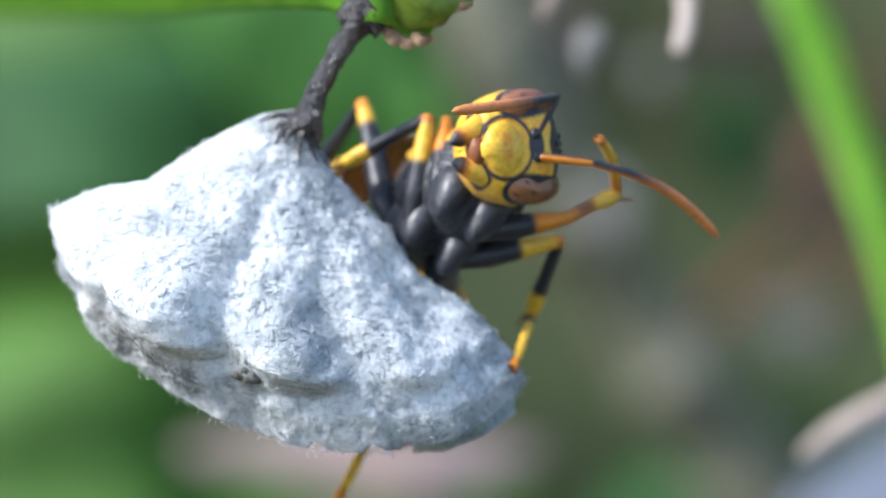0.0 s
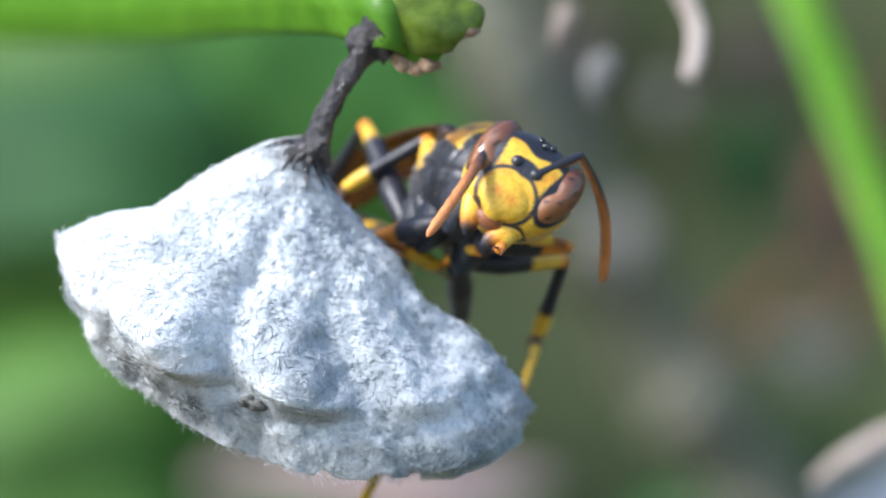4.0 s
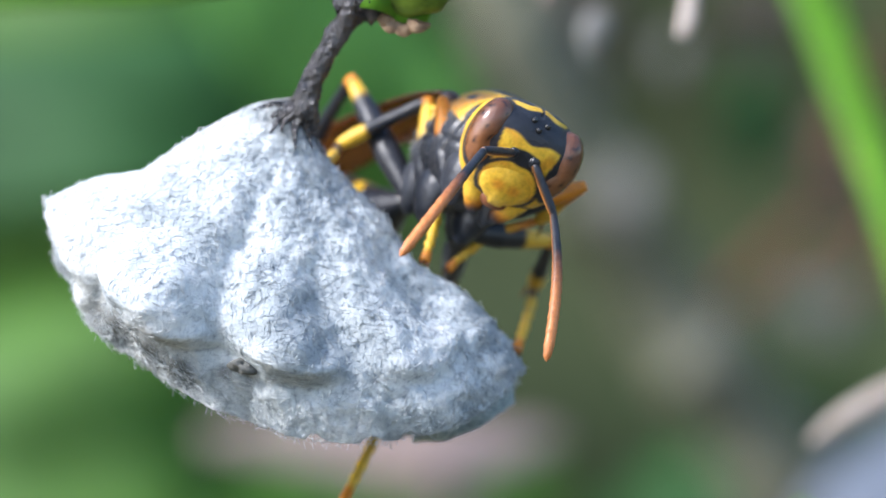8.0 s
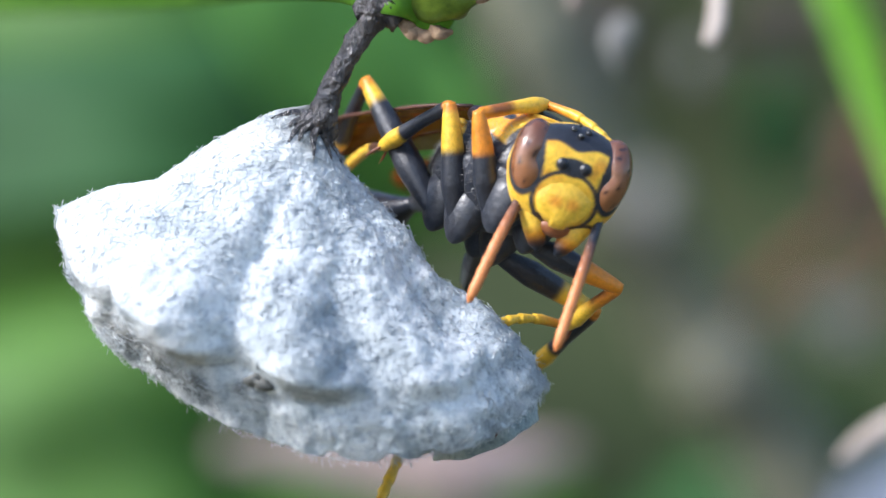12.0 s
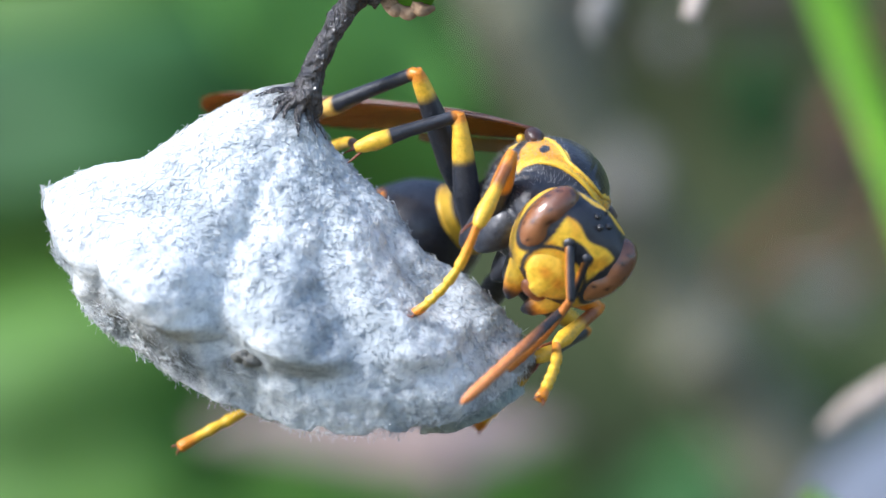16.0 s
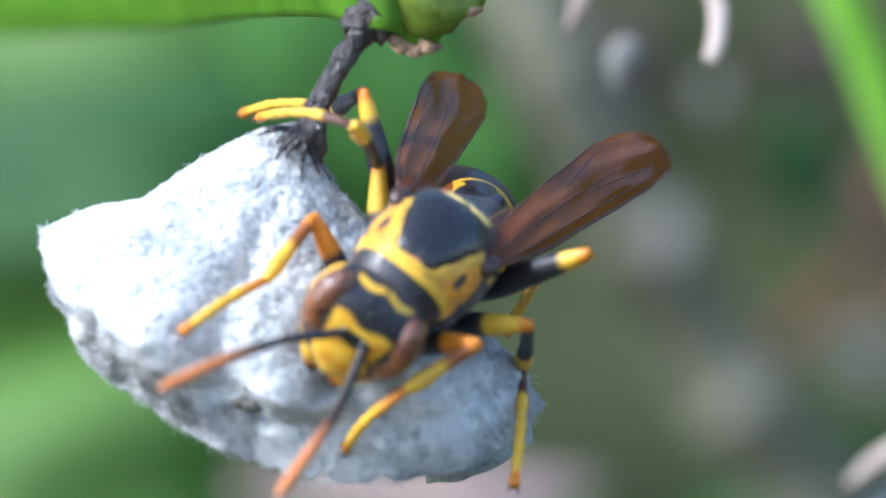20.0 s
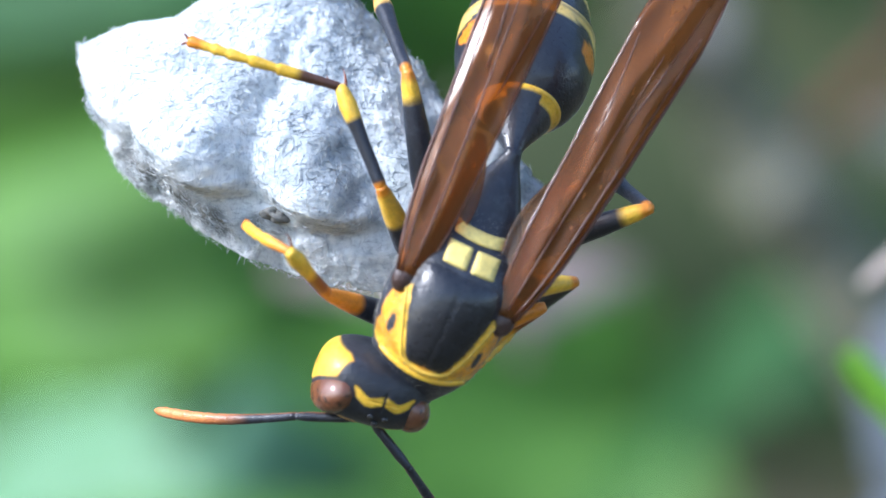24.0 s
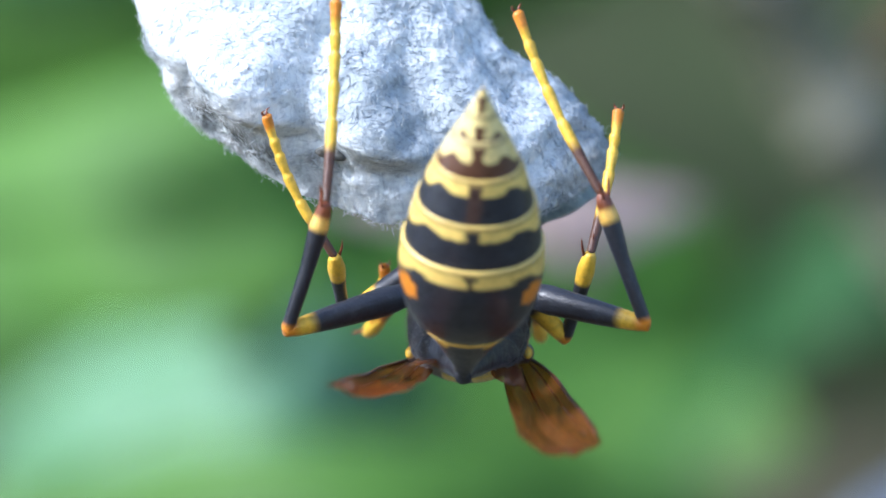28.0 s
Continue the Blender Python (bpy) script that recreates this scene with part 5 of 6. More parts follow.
MOVES["hind_right_ankle"] = [(0, -5.22, 7.07, 3.28), (2, -5.61, 7.65, 3.35), (5, -5.27, 10.4, 3.55), (8, -5.53, 8.49, 3.64), (10, -5.78, 9.29, 3.79), (11, -5.43, 7.03, 3.84), (11.5, -5.08, 6.35, 4.09), (13.5, -5.02, 6.36, 3.79), (14, -5.26, 5.5, 3.89), (15, -5.04, 1.52, 4.34), (16, -5.06, 1.13, 4.42), (17, -4.36, 4.25, 4.2), (18, -3.57, 0.14, 6.59), (19, -4.33, 0.57, 6.66), (20, -4.61, 2.74, 6.12), (21, -4.85, 2.64, 5.45), (22, -2.63, -1.29, 4.09), (22.5, -2.92, -4.24, 3.27), (24.5, -3.58, -4.55, 3.03), (25, -3.16, -10.1, 0.25)]
MOVES["hind_right_ankle"] += [(25.2, -3.43, -10.54, 0.02), (25.4, -3.72, -11.01, -0.51), (25.6, -4.03, -11.48, -1.21), (25.8, -4.3, -11.9, -1.91), (26, -4.52, -12.25, -2.39), (27, -6.33, -12.22, -6.1), (27.5, -7.21, -8.84, -6.78), (28, -7.44, -11.14, -6.6)]
MOVES["hind_right_foot"] = [(0, -5.41, 14.54, 1.4), (2, -5.29, 14.81, 0.52), (5, -5.47, 3.18, 0.9), (8, -5.41, 1.02, 1.76), (10, -5.41, 5.81, -3.07), (11, -6, 14.42, 1.76), (11.5, -5.87, 13.08, 2.35), (13.5, -5.94, 13.14, 2.28), (14, -7.03, 12.77, 2.06), (15, -6.59, 8.98, 3.26), (16, -6.93, 8.53, 3.39), (17, -9.29, 9.94, 2.57), (18, -6.74, 6.93, 4.82), (19, -7.06, 7.61, 5.15), (20, -8.52, 9.37, 6.24), (21, -7.64, 9.66, 3.95), (22, -6.69, 5.06, 2.5), (22.5, -4.67, 2.47, 4.24), (24.5, -5.89, 1.85, 4.67), (25, -4.79, -2.82, 2.18)]
MOVES["hind_right_foot"] += [(25.2, -5.89, -4.97, 4.74), (25.4, -6.55, -8.21, 6.09), (25.6, -6.67, -11.99, 6), (25.8, -6.26, -15.61, 4.54), (26, -5.42, -18.46, 2.06), (27, -7.62, -9.53, 1), (27.5, -7.35, -8.82, 0.22), (28, -7.12, -9.73, 0.97)]
MOVES["mid_left_knee"] = [(0, 4.64, 0.37, 0.36), (2, 4.44, 0.73, 0.78), (5, 4.38, 3.61, 0.61), (8, 4.38, 3.44, -0.18), (10, 4.63, 3.43, -0.23), (11, 4.18, 3.32, -0), (11.23, 4.76, 2.69, -0.92), (11.47, 5.1, 1.83, -1.77), (11.7, 3.91, 0.38, -1.7), (13.5, 3.98, 1.38, -2.02), (14, 3.98, 4.32, -2.07), (15, 3.48, 1.94, -3.42), (15.1, 3.51, 1.92, -3.43), (15.3, 4.66, 3.02, -4.68), (15.5, 4.87, 2.68, -4.56), (15.7, 5.07, 2.32, -4.42), (15.9, 4.48, 1.36, -3.63), (16, 4.51, 1.34, -3.64), (17, 3.33, 2.4, -1.63), (17.2, 4.69, 1.33, -1.6)]
MOVES["mid_left_knee"] += [(17.4, 5.31, -0.35, -1.32), (17.6, 5.2, -2.35, -0.88), (17.8, 4.48, -4.33, -0.41), (18, 3.33, -5.94, -0.09), (19, 2.54, -5.16, -1.77), (20, 2.74, -5.59, -2.11), (20.2, 2.89, -5.22, -2.12), (20.4, 2.9, -4.85, -2.24), (20.6, 2.83, -4.47, -2.41), (20.8, 2.76, -4.06, -2.54), (21, 2.75, -3.64, -2.55), (21.2, 3.01, -5.09, -2.66), (21.4, 3.34, -7.08, -2.86), (21.6, 3.2, -7.69, -2.87), (21.8, 3.68, -7.82, -3.42), (22, 3.86, -8.16, -3.72), (22.23, 3.66, -7.8, -4.88), (22.47, 3.28, -7.44, -6.51), (22.7, 2.7, -6.72, -6.36), (24.3, 2.5, -4.04, -7.87)]
MOVES["mid_left_knee"] += [(24.5, 4.1, -3.93, -7.43), (24.7, 4.43, -4.7, -7), (24.9, 4.61, -5.64, -6.68), (25.1, 3.36, -6.41, -6.81), (25.3, 4.46, -5.8, -6.4), (25.5, 4.29, -5.08, -6.52), (25.7, 4.01, -4.41, -6.71), (25.9, 3.59, -3.81, -6.92), (26, 3.6, -3.72, -6.92), (27, 3.22, -4.22, -9.3), (28, 1.32, -3.91, -12.19)]
MOVES["mid_left_ankle"] = [(0, 3.51, 2.83, -2.72), (2, 3.34, 2.26, -2.86), (5, 3.63, 6.43, -2.27), (8, 3.71, 7, -2.1), (10, 3.63, 6.67, -2.53), (11, 3.37, 0.25, -2.6), (11.23, 2.81, 1.29, -4.24), (11.47, 2.54, 2.48, -4.9), (11.7, 2.95, 3.05, -4.37), (13.5, 3.12, 4.27, -4.5), (14, 2.64, 6.83, -5.03), (15, 2.94, 5.32, -5.28), (15.1, 2.95, 5.12, -5.28), (15.3, 1.12, 4.63, -5.99), (15.5, 1.06, 2.41, -6.06), (15.7, 1.82, 0.23, -5.8), (15.9, 3.12, -1.72, -5.29), (16, 3.13, -1.92, -5.29), (17, 2.95, -0.97, -3.93), (17.2, 4.16, -0.88, -5.01)]
MOVES["mid_left_ankle"] += [(17.4, 4.71, -1.05, -5.31), (17.6, 4.63, -1.43, -4.83), (17.8, 4.03, -1.94, -3.71), (18, 3.06, -2.44, -2.22), (19, 2.22, -1.59, -3.76), (20, 2.51, -1.82, -3.72), (20.2, 2.42, -2.63, -5.26), (20.4, 2.3, -4.01, -6.21), (20.6, 2.24, -5.56, -6.31), (20.8, 2.3, -6.86, -5.5), (21, 2.53, -7.5, -3.91), (21.2, 2.12, -7.97, -5.45), (21.4, 1.96, -8.38, -6.5), (21.6, 1.63, -7.15, -6.61), (21.8, 2.22, -5.54, -6.5), (22, 2.82, -4.62, -5.51), (22.23, 2.7, -4.27, -6.72), (22.47, 2.38, -3.91, -8.4), (22.7, 2.36, -3.23, -8.05), (24.3, 1.79, -0.44, -9.17)]
MOVES["mid_left_ankle"] += [(24.5, 2.06, -0.67, -8.84), (24.7, 2.51, -1.33, -8.32), (24.9, 2.79, -2.17, -7.9), (25.1, 2.66, -2.68, -7.63), (25.3, 2.92, -2.42, -8.14), (25.5, 2.95, -1.98, -8.84), (25.7, 2.91, -1.66, -9.55), (25.9, 2.81, -1.47, -10.14), (26, 2.82, -1.43, -10.23), (27, 2.98, -1.05, -6.71), (28, 2.33, -5.96, -8.79)]
MOVES["mid_left_foot"] = [(0, 2.75, -2.8, -4.64), (2, 2.27, -3.24, -5), (5, 2.88, 0.99, -4.68), (8, 2.96, 1.56, -4.5), (10, 2.86, 1.13, -4.68), (11, 2.67, -5.43, -4.41), (11.23, 1.83, -4.3, -6.19), (11.47, 1.28, -3, -6.99), (11.7, 1.29, -1.56, -6.62), (13.5, 1.22, -0.25, -6.77), (14, 1.16, 2.11, -8.41), (15, 1.24, 0.63, -7.32), (15.1, 1.24, 0.69, -7.33), (15.3, -1.16, 0.68, -9.88), (15.5, -2.16, 1.37, -11.01), (15.7, -1.41, 2.41, -10.36), (15.9, 1.37, 2.57, -7.6), (16, 1.37, 2.63, -7.61), (17, 1.75, 2.67, -8.54), (17.2, 2.98, 2.4, -9.9)]
MOVES["mid_left_foot"] += [(17.4, 3.56, 1.84, -10.44), (17.6, 3.52, 1.06, -10.17), (17.8, 2.95, 0.15, -9.23), (18, 2.03, -0.79, -7.89), (19, 2.32, -5.88, -7.96), (20, 2.17, -5.99, -8.02), (20.2, 2.11, -5.22, -10.66), (20.4, 2.04, -4.75, -12.16), (20.6, 2.07, -4.39, -12.2), (20.8, 2.23, -3.88, -10.71), (21, 2.57, -3.04, -7.91), (21.2, 2.02, -5.29, -10.82), (21.4, 1.72, -7.87, -12.47), (21.6, 1.29, -8.89, -12.34), (21.8, 1.83, -9.27, -11.18), (22, 2.44, -9.82, -8.48), (22.23, 0.55, -6.55, -11.84), (22.47, -0.56, -2.25, -13.36), (22.7, 0.26, 0.96, -10.25), (24.3, 0.11, -5.05, -10.67)]
MOVES["mid_left_foot"] += [(24.5, -1.71, -4.29, -11.78), (24.7, -2.31, -1.87, -11.85), (24.9, -1.61, 0.54, -10.95), (25.1, 0.41, 1.69, -9.02), (25.3, -1.31, 1.61, -6.75), (25.5, -1.35, -0.5, -4.92), (25.7, 0.07, -3.26, -4.51), (25.9, 2.47, -5.35, -6.04), (26, 2.54, -5.6, -5.93), (27, 3.35, -5.53, -2.73), (28, 3.4, -3.68, -3.34)]
MOVES["hind_left_knee"] = [(0, 0.37, 6.43, -1.37), (8, 0.39, 6.2, -1.38), (11.5, 0.18, 6.14, -1.31), (13.5, 0.35, 6.09, -1.4), (14, 0.41, 5.85, -1.63), (15, 0.38, 4.94, -3.45), (17, 2.2, 3.45, -3.11), (18, 5.16, 3.21, 0.76), (19, 4.58, 2.28, 0.62), (19.2, 5.8, 0.87, 0.5), (19.4, 6.8, -0.75, 0.07), (19.6, 6.93, -2.45, 0.28), (19.8, 6.07, -4.26, 0.4), (20, 4.94, -5.86, 0.45), (21, 5.22, -4.25, -0.45), (22, 6.44, -8.75, -2.09), (22.5, 5.39, -6.91, -4.55), (24.5, 6.11, -7.41, -4.95), (25, 6.53, -8.58, -4.67), (25.2, 6.47, -8.64, -4.71)]
MOVES["hind_left_knee"] += [(25.4, 6.37, -8.76, -4.93), (25.6, 6.25, -8.91, -5.25), (25.8, 6.14, -9.05, -5.55), (26, 6.07, -9.12, -5.64), (27, 3.94, -10.21, -10.76), (27.5, 4.31, -7.54, -11.3), (28, 4.46, -9.67, -11.24)]
MOVES["hind_left_ankle"] = [(0, -1.99, 6.28, -5.66), (8, -1.64, 6.03, -5.84), (11.5, -1.61, 5.97, -5.86), (13.5, -1.56, 5.91, -5.91), (14, -1.43, 5.66, -6.16), (15, -3.94, 4.73, -5.75), (17, -2.36, 3.26, -4.89), (18, 3.5, -1.6, -0.3), (19, 3.41, -2.76, 0.11), (19.2, 2.4, -2.89, -0.66), (19.4, 2.06, -2.25, -1.45), (19.6, 2.07, -1.32, -1.2), (19.8, 2.36, -0.77, -0.66), (20, 3.33, -0.92, 0.09), (21, 3.77, 0.74, -0.69), (22, 5.01, -3.75, -2.11), (22.5, 4.88, -2.27, -3.04), (24.5, 5.12, -2.82, -3.57), (25, 4.97, -3.81, -3.31), (25.2, 4.78, -3.98, -3.14)]
MOVES["hind_left_ankle"] += [(25.4, 4.56, -4.22, -3.16), (25.6, 4.32, -4.5, -3.28), (25.8, 4.1, -4.78, -3.38), (26, 3.93, -5.01, -3.28), (27, 2.65, -10.02, -5.72), (27.5, 2.83, -7.36, -6.63), (28, 2.82, -10.23, -6.33)]
MOVES["hind_left_foot"] = [(0, -4.02, 0.9, -9.65), (8, -3.61, 0.59, -9.77), (11.5, -3.24, 0.29, -9.62), (13.5, -3.26, 0.28, -9.71), (14, -2.65, -0.12, -9.92), (15, -7.58, -1.03, -7.34), (17, -8.33, 5.96, -7.35), (18, 1.81, 5.19, -3.52), (19, 1.72, 4.06, -3.05), (19.2, 0.75, 3.99, -3.71), (19.4, 0.46, 4.68, -4.38), (19.6, 0.51, 5.68, -4.02), (19.8, 0.84, 6.28, -3.36), (20, 1.85, 6.18, -2.5), (21, 1.77, 7.83, -2.94), (22, 3.44, 3.74, -2.93), (22.5, 2.94, 4.4, -3.86), (24.5, 3.07, 3.83, -4.42), (25, 2.64, 3.53, -3.46), (25.2, 0.54, 2.06, -0.95)]
MOVES["hind_left_foot"] += [(25.4, -0.82, -0.57, 0.97), (25.6, -1.21, -3.92, 2.04), (25.8, -0.58, -7.37, 2.16), (26, 0.96, -10.29, 1.46), (27, -0.57, -7.97, 0.97), (27.5, -0.04, -7.4, -0.25), (28, -0.37, -8.76, 0.52)]
MOVES["fore_right_knee"] = [(0, 0.13, -0.81, 5.06), (1, -0.39, -1.34, 5.55), (2, -0.77, -0.89, 5.58), (2.5, -0.65, -0.77, 5.41), (4.3, -1.93, -0.09, 1.45), (4.47, -2.97, 1.36, 2.3), (4.65, -2.39, 1.55, 3.61), (4.83, -1.51, 1.35, 4.74), (5, -0.44, 0.8, 5.54), (6, 0.92, -1.5, 6.06), (7, -1.52, 1.94, 2.09), (8, 0.09, -0.27, 5.38), (9, -0.26, 0.09, 5.3), (10, -0.76, 0.42, 5.43), (11, 0.53, -2.9, 5.4), (11.5, 0.37, -3.14, 4.67), (12.1, 0.72, -3.33, 4.39), (12.3, 0.93, -3.56, 4.85), (12.5, 1.2, -3.69, 4.58), (12.7, 1.47, -3.8, 4.29)]
MOVES["fore_right_knee"] += [(12.9, 1.66, -3.82, 3.65), (13.5, 2.01, -4.01, 3.37), (14, 2.01, -4.73, 2.8), (15, 2.96, -4.17, 2.24), (16, 2.46, -5.14, 2.59), (17, 0.36, -4.06, 3.7), (18, -1.26, -4.68, 4.63), (18.2, -1.8, -4.86, 4.65), (18.4, -2.57, -5.12, 4.68), (18.6, -2.82, -5.05, 4.65), (18.8, -3.09, -4.77, 4.53), (19, -3.3, -4.61, 4.44), (20, -5.08, -5.8, 1.89), (21, -5.4, -4.98, 1.58), (22, -4.1, -9.21, -2.65), (22.5, -5.09, -9.8, -7.93), (23.1, -5.11, -9.53, -7.92), (23.3, -5.35, -9.63, -7.79), (23.5, -5.39, -9.48, -7.78), (23.7, -5.42, -9.33, -7.77)]
MOVES["fore_right_knee"] += [(23.9, -5.14, -8.87, -7.9), (24.3, -5.15, -8.74, -7.89), (24.53, -5.47, -9, -7.85), (24.77, -5.24, -8.65, -8.26), (25, -5.05, -8.41, -8.64), (26, -4.06, -8.55, -10.58), (27, -5.27, -6.78, -10.44), (28, -5.37, -1.55, -10.8)]
MOVES["fore_right_ankle"] = [(0, -0.43, 1.47, 3.2), (1, -0.91, 0.63, 3.35), (2, -0.1, 1.96, 4.3), (2.5, -0.43, 1.93, 4.11), (4.3, -0.62, 2.25, 0.12), (4.47, -0.73, 3.24, 1.01), (4.65, -0.67, 3.68, 1.97), (4.83, -0.38, 3.65, 2.83), (5, 0.05, 3.16, 3.44), (6, 0.01, 0.77, 3.99), (7, -0.78, -0.86, 0.74), (8, -0.07, 0.64, 2.32), (9, 0.14, -0.66, 2.22), (10, -0.58, 0.45, 2.24), (11, 3.1, -1.2, 6.27), (11.5, 2.18, -1.39, 6.3), (12.1, 2.03, -2.48, 5.3), (12.3, 3.95, -2.85, 4.06), (12.5, 3.77, -4.27, 2.77), (12.7, 2.86, -5.51, 1.97)]
MOVES["fore_right_ankle"] += [(12.9, 1.62, -5.33, 2.66), (13.5, 1.47, -6.42, 1.66), (14, 1.25, -6.58, 0.3), (15, 1.57, -6.05, 0.05), (16, 1.15, -6.38, -0.05), (17, -0.57, -4.06, 0.64), (18, -3.53, -6.8, 3.86), (18.2, -4.03, -6.89, 3.59), (18.4, -4.75, -7.04, 3.32), (18.6, -4.91, -6.84, 3.03), (18.8, -5.08, -6.42, 2.64), (19, -5.17, -6.1, 2.32), (20, -6.78, -7.29, -0.37), (21, -7.08, -6.96, -0.29), (22, -6.19, -6.8, -2.89), (22.5, -6.24, -7.53, -6.34), (23.1, -6.25, -8.46, -6.43), (23.3, -7.11, -8.7, -5.29), (23.5, -7.24, -9.73, -5.18), (23.7, -7.11, -10.73, -5.44)]
MOVES["fore_right_ankle"] += [(23.9, -6.27, -10.67, -6.65), (24.3, -6.27, -11.12, -6.7), (24.53, -7.96, -10.99, -8.14), (24.77, -7.87, -8.88, -10.06), (25, -6.44, -6.77, -11.01), (26, -5.48, -7.46, -13.24), (27, -5.17, -4.83, -12.97), (28, -6.64, 0.97, -12.32)]
MOVES["fore_right_foot"] = [(0, 1.14, -2.03, 2.47), (1, 0.62, -2.92, 2.85), (2, -2.1, -1.71, 3.88), (2.5, 0.93, -1.65, 3.37), (4.3, 1.05, -1.2, 0.75), (4.47, 0.89, -0.62, 0.69), (4.65, 0.8, -0.02, 0.64), (4.83, 0.85, 0.34, 0.55), (5, 0.96, 0.45, 0.37), (6, 0.14, -1.28, 0.32), (7, 0.97, -4.69, 0.73), (8, -0.65, -1.94, -0.95), (9, 0.66, -3.5, -0.83), (10, 0.64, -0.6, -1.64), (11, 6.94, -1.28, 4.58), (11.5, 6, -1.48, 5.56), (12.1, 4.82, -3.12, 4.13), (12.3, 6, -5.44, 1.46), (12.5, 5.28, -6.94, -0.1), (12.7, 3.8, -8.2, -1.11)]
MOVES["fore_right_foot"] += [(12.9, 1.71, -7.42, 0.39), (13.5, 0.53, -9.06, -1.04), (14, 0.22, -9.27, -2.75), (15, 0.2, -8.91, -2.7), (16, -1.24, -5.26, -3.32), (17, -0.22, -0.8, -1.98), (18, -6.15, -3.54, 4.25), (18.2, -7.4, -4.42, 3.2), (18.4, -8.53, -5.6, 2.19), (18.6, -8.72, -6.58, 1.27), (18.8, -8.53, -7.37, 0.44), (19, -7.91, -8.16, -0.11), (20, -9.71, -9.62, -2.27), (21, -9.69, -9.66, -2.16), (22, -9.82, -8.73, -2.06), (22.5, -8.29, -10.71, -5.37), (23.1, -8.29, -10.07, -5.36), (23.3, -10.73, -10.54, -4.22), (23.5, -11.23, -9.52, -3.88), (23.7, -10.46, -8.52, -4.22)]
MOVES["fore_right_foot"] += [(23.9, -8.28, -8.55, -5.34), (24.3, -8.28, -8.24, -5.34), (24.53, -8.86, -7.02, -7.1), (24.77, -7.76, -4.79, -9.13), (25, -5.33, -2.79, -10.24), (26, -4.62, -3.58, -11.88), (27, -5.53, -5.27, -8.81), (28, -5.76, -2.02, -9.49)]
MOVES["fore_left_knee"] = [(0, 4.95, -1.04, 1.25), (1, 5, -2.47, 1.58), (2, 4.66, -2.48, 2.93), (2.5, 4.75, -2.2, 2.63), (4.5, 4.22, 1.46, 0.91), (5, 4.89, 1.1, 1.28), (6, 5.07, 1.54, 0.26), (7, 3.62, 1.21, -2.17), (8, 5.58, -0.71, 1.96), (9, 3.81, 1.88, 0.12), (10, 5.63, -1.04, 0.68), (10.2, 5.74, -0.87, 0.87), (10.4, 5.92, -0.85, 0.98), (10.6, 6.11, -0.89, 1.06), (10.8, 6.22, -0.88, 1.17), (11, 6.18, -0.73, 1.35), (11.23, 6.32, -0.95, 0.34), (11.47, 6.2, -1.24, -0.65), (11.7, 4.82, -1.72, -0.97), (13.3, 5.67, -1.88, -0.7)]
MOVES["fore_left_knee"] += [(13.5, 5.77, -1.05, -1.22), (13.7, 5.64, -0.38, -1.8), (13.9, 5.32, 0.39, -2.3), (14.1, 4.35, 0.61, -2.47), (15, 3.92, 1, -2.64), (15.1, 3.97, 0.95, -2.66), (15.3, 4.81, 1.32, -3.02), (15.5, 5.17, 0.71, -3.13), (15.7, 5.5, 0.06, -3.21), (15.9, 5.74, -0.56, -3.27), (16, 5.79, -0.61, -3.29), (17, 5.02, -5.95, -0.94), (18, 3.18, -6.11, -0.09), (18.5, 2.06, -6.14, 0.33), (19, 0.92, -7.34, -1.34), (20, 0.9, -7.4, -2.8), (21, -0.01, -7.54, -2.95), (22, 2.01, -9.37, -6.64), (22.5, 0.28, -10.09, -9.7), (24.5, 0.97, -4.89, -8.96)]
MOVES["fore_left_knee"] += [(25, 2.33, -2.55, -10.22), (26, 2.45, -7.87, -10.29), (27, 0.2, -5.99, -12.01), (28, 0.04, -1.17, -10.83)]
MOVES["fore_left_ankle"] = [(0, 6.97, 1.26, 2.17), (1, 3.08, -0.34, 0.15), (2, 3.41, 0.46, 3.15), (2.5, 6.22, -0.19, 4.31), (4.5, 2.72, -1.14, 1.01), (5, 2.63, -0.85, 0.15), (6, 2.79, -0.7, 0.03), (7, 0.95, -0.52, -1.82), (8, 3.87, 1.66, 0.66), (9, 1.07, 3.48, 0.49), (10, 3.14, -2.88, -0.13), (10.2, 3.42, -2.91, 0.03), (10.4, 3.8, -3.08, 0.11), (10.6, 4.2, -3.3, 0.17), (10.8, 4.53, -3.44, 0.26), (11, 4.72, -3.43, 0.44), (11.23, 3.91, -2.27, -1.3), (11.47, 3.62, -0.76, -2.48), (11.7, 4.02, 0.4, -2.94), (13.3, 4.07, 0.02, -2.35)]
MOVES["fore_left_ankle"] += [(13.5, 3.31, -0.16, -3.06), (13.7, 2.94, -0.72, -3.48), (13.9, 2.79, -1.12, -3.56), (14.1, 2.58, -1.63, -3.39), (15, 2.36, -1.39, -3.56), (15.1, 2.41, -1.43, -3.59), (15.3, 3.13, -1.29, -3.8), (15.5, 3.47, -1.83, -4.08), (15.7, 3.79, -2.4, -4.34), (15.9, 4.05, -2.93, -4.59), (16, 4.1, -2.97, -4.62), (17, 2.83, -4.56, -2.81), (18, 1.01, -7.68, -1.83), (18.5, 0.05, -7.04, -1.7), (19, -1.48, -8.61, -3.03), (20, -1.65, -8.5, -4.39), (21, -2.46, -8.75, -4.62), (22, 0.32, -6.75, -7.36), (22.5, -0.71, -7.4, -10.6), (24.5, -0.18, -2.54, -10.41)]
MOVES["fore_left_ankle"] += [(25, 1.09, -0.77, -12.57), (26, 2.68, -4.86, -11.34), (27, 0.03, -3.21, -10.9), (28, 0.26, 1.51, -12.58)]
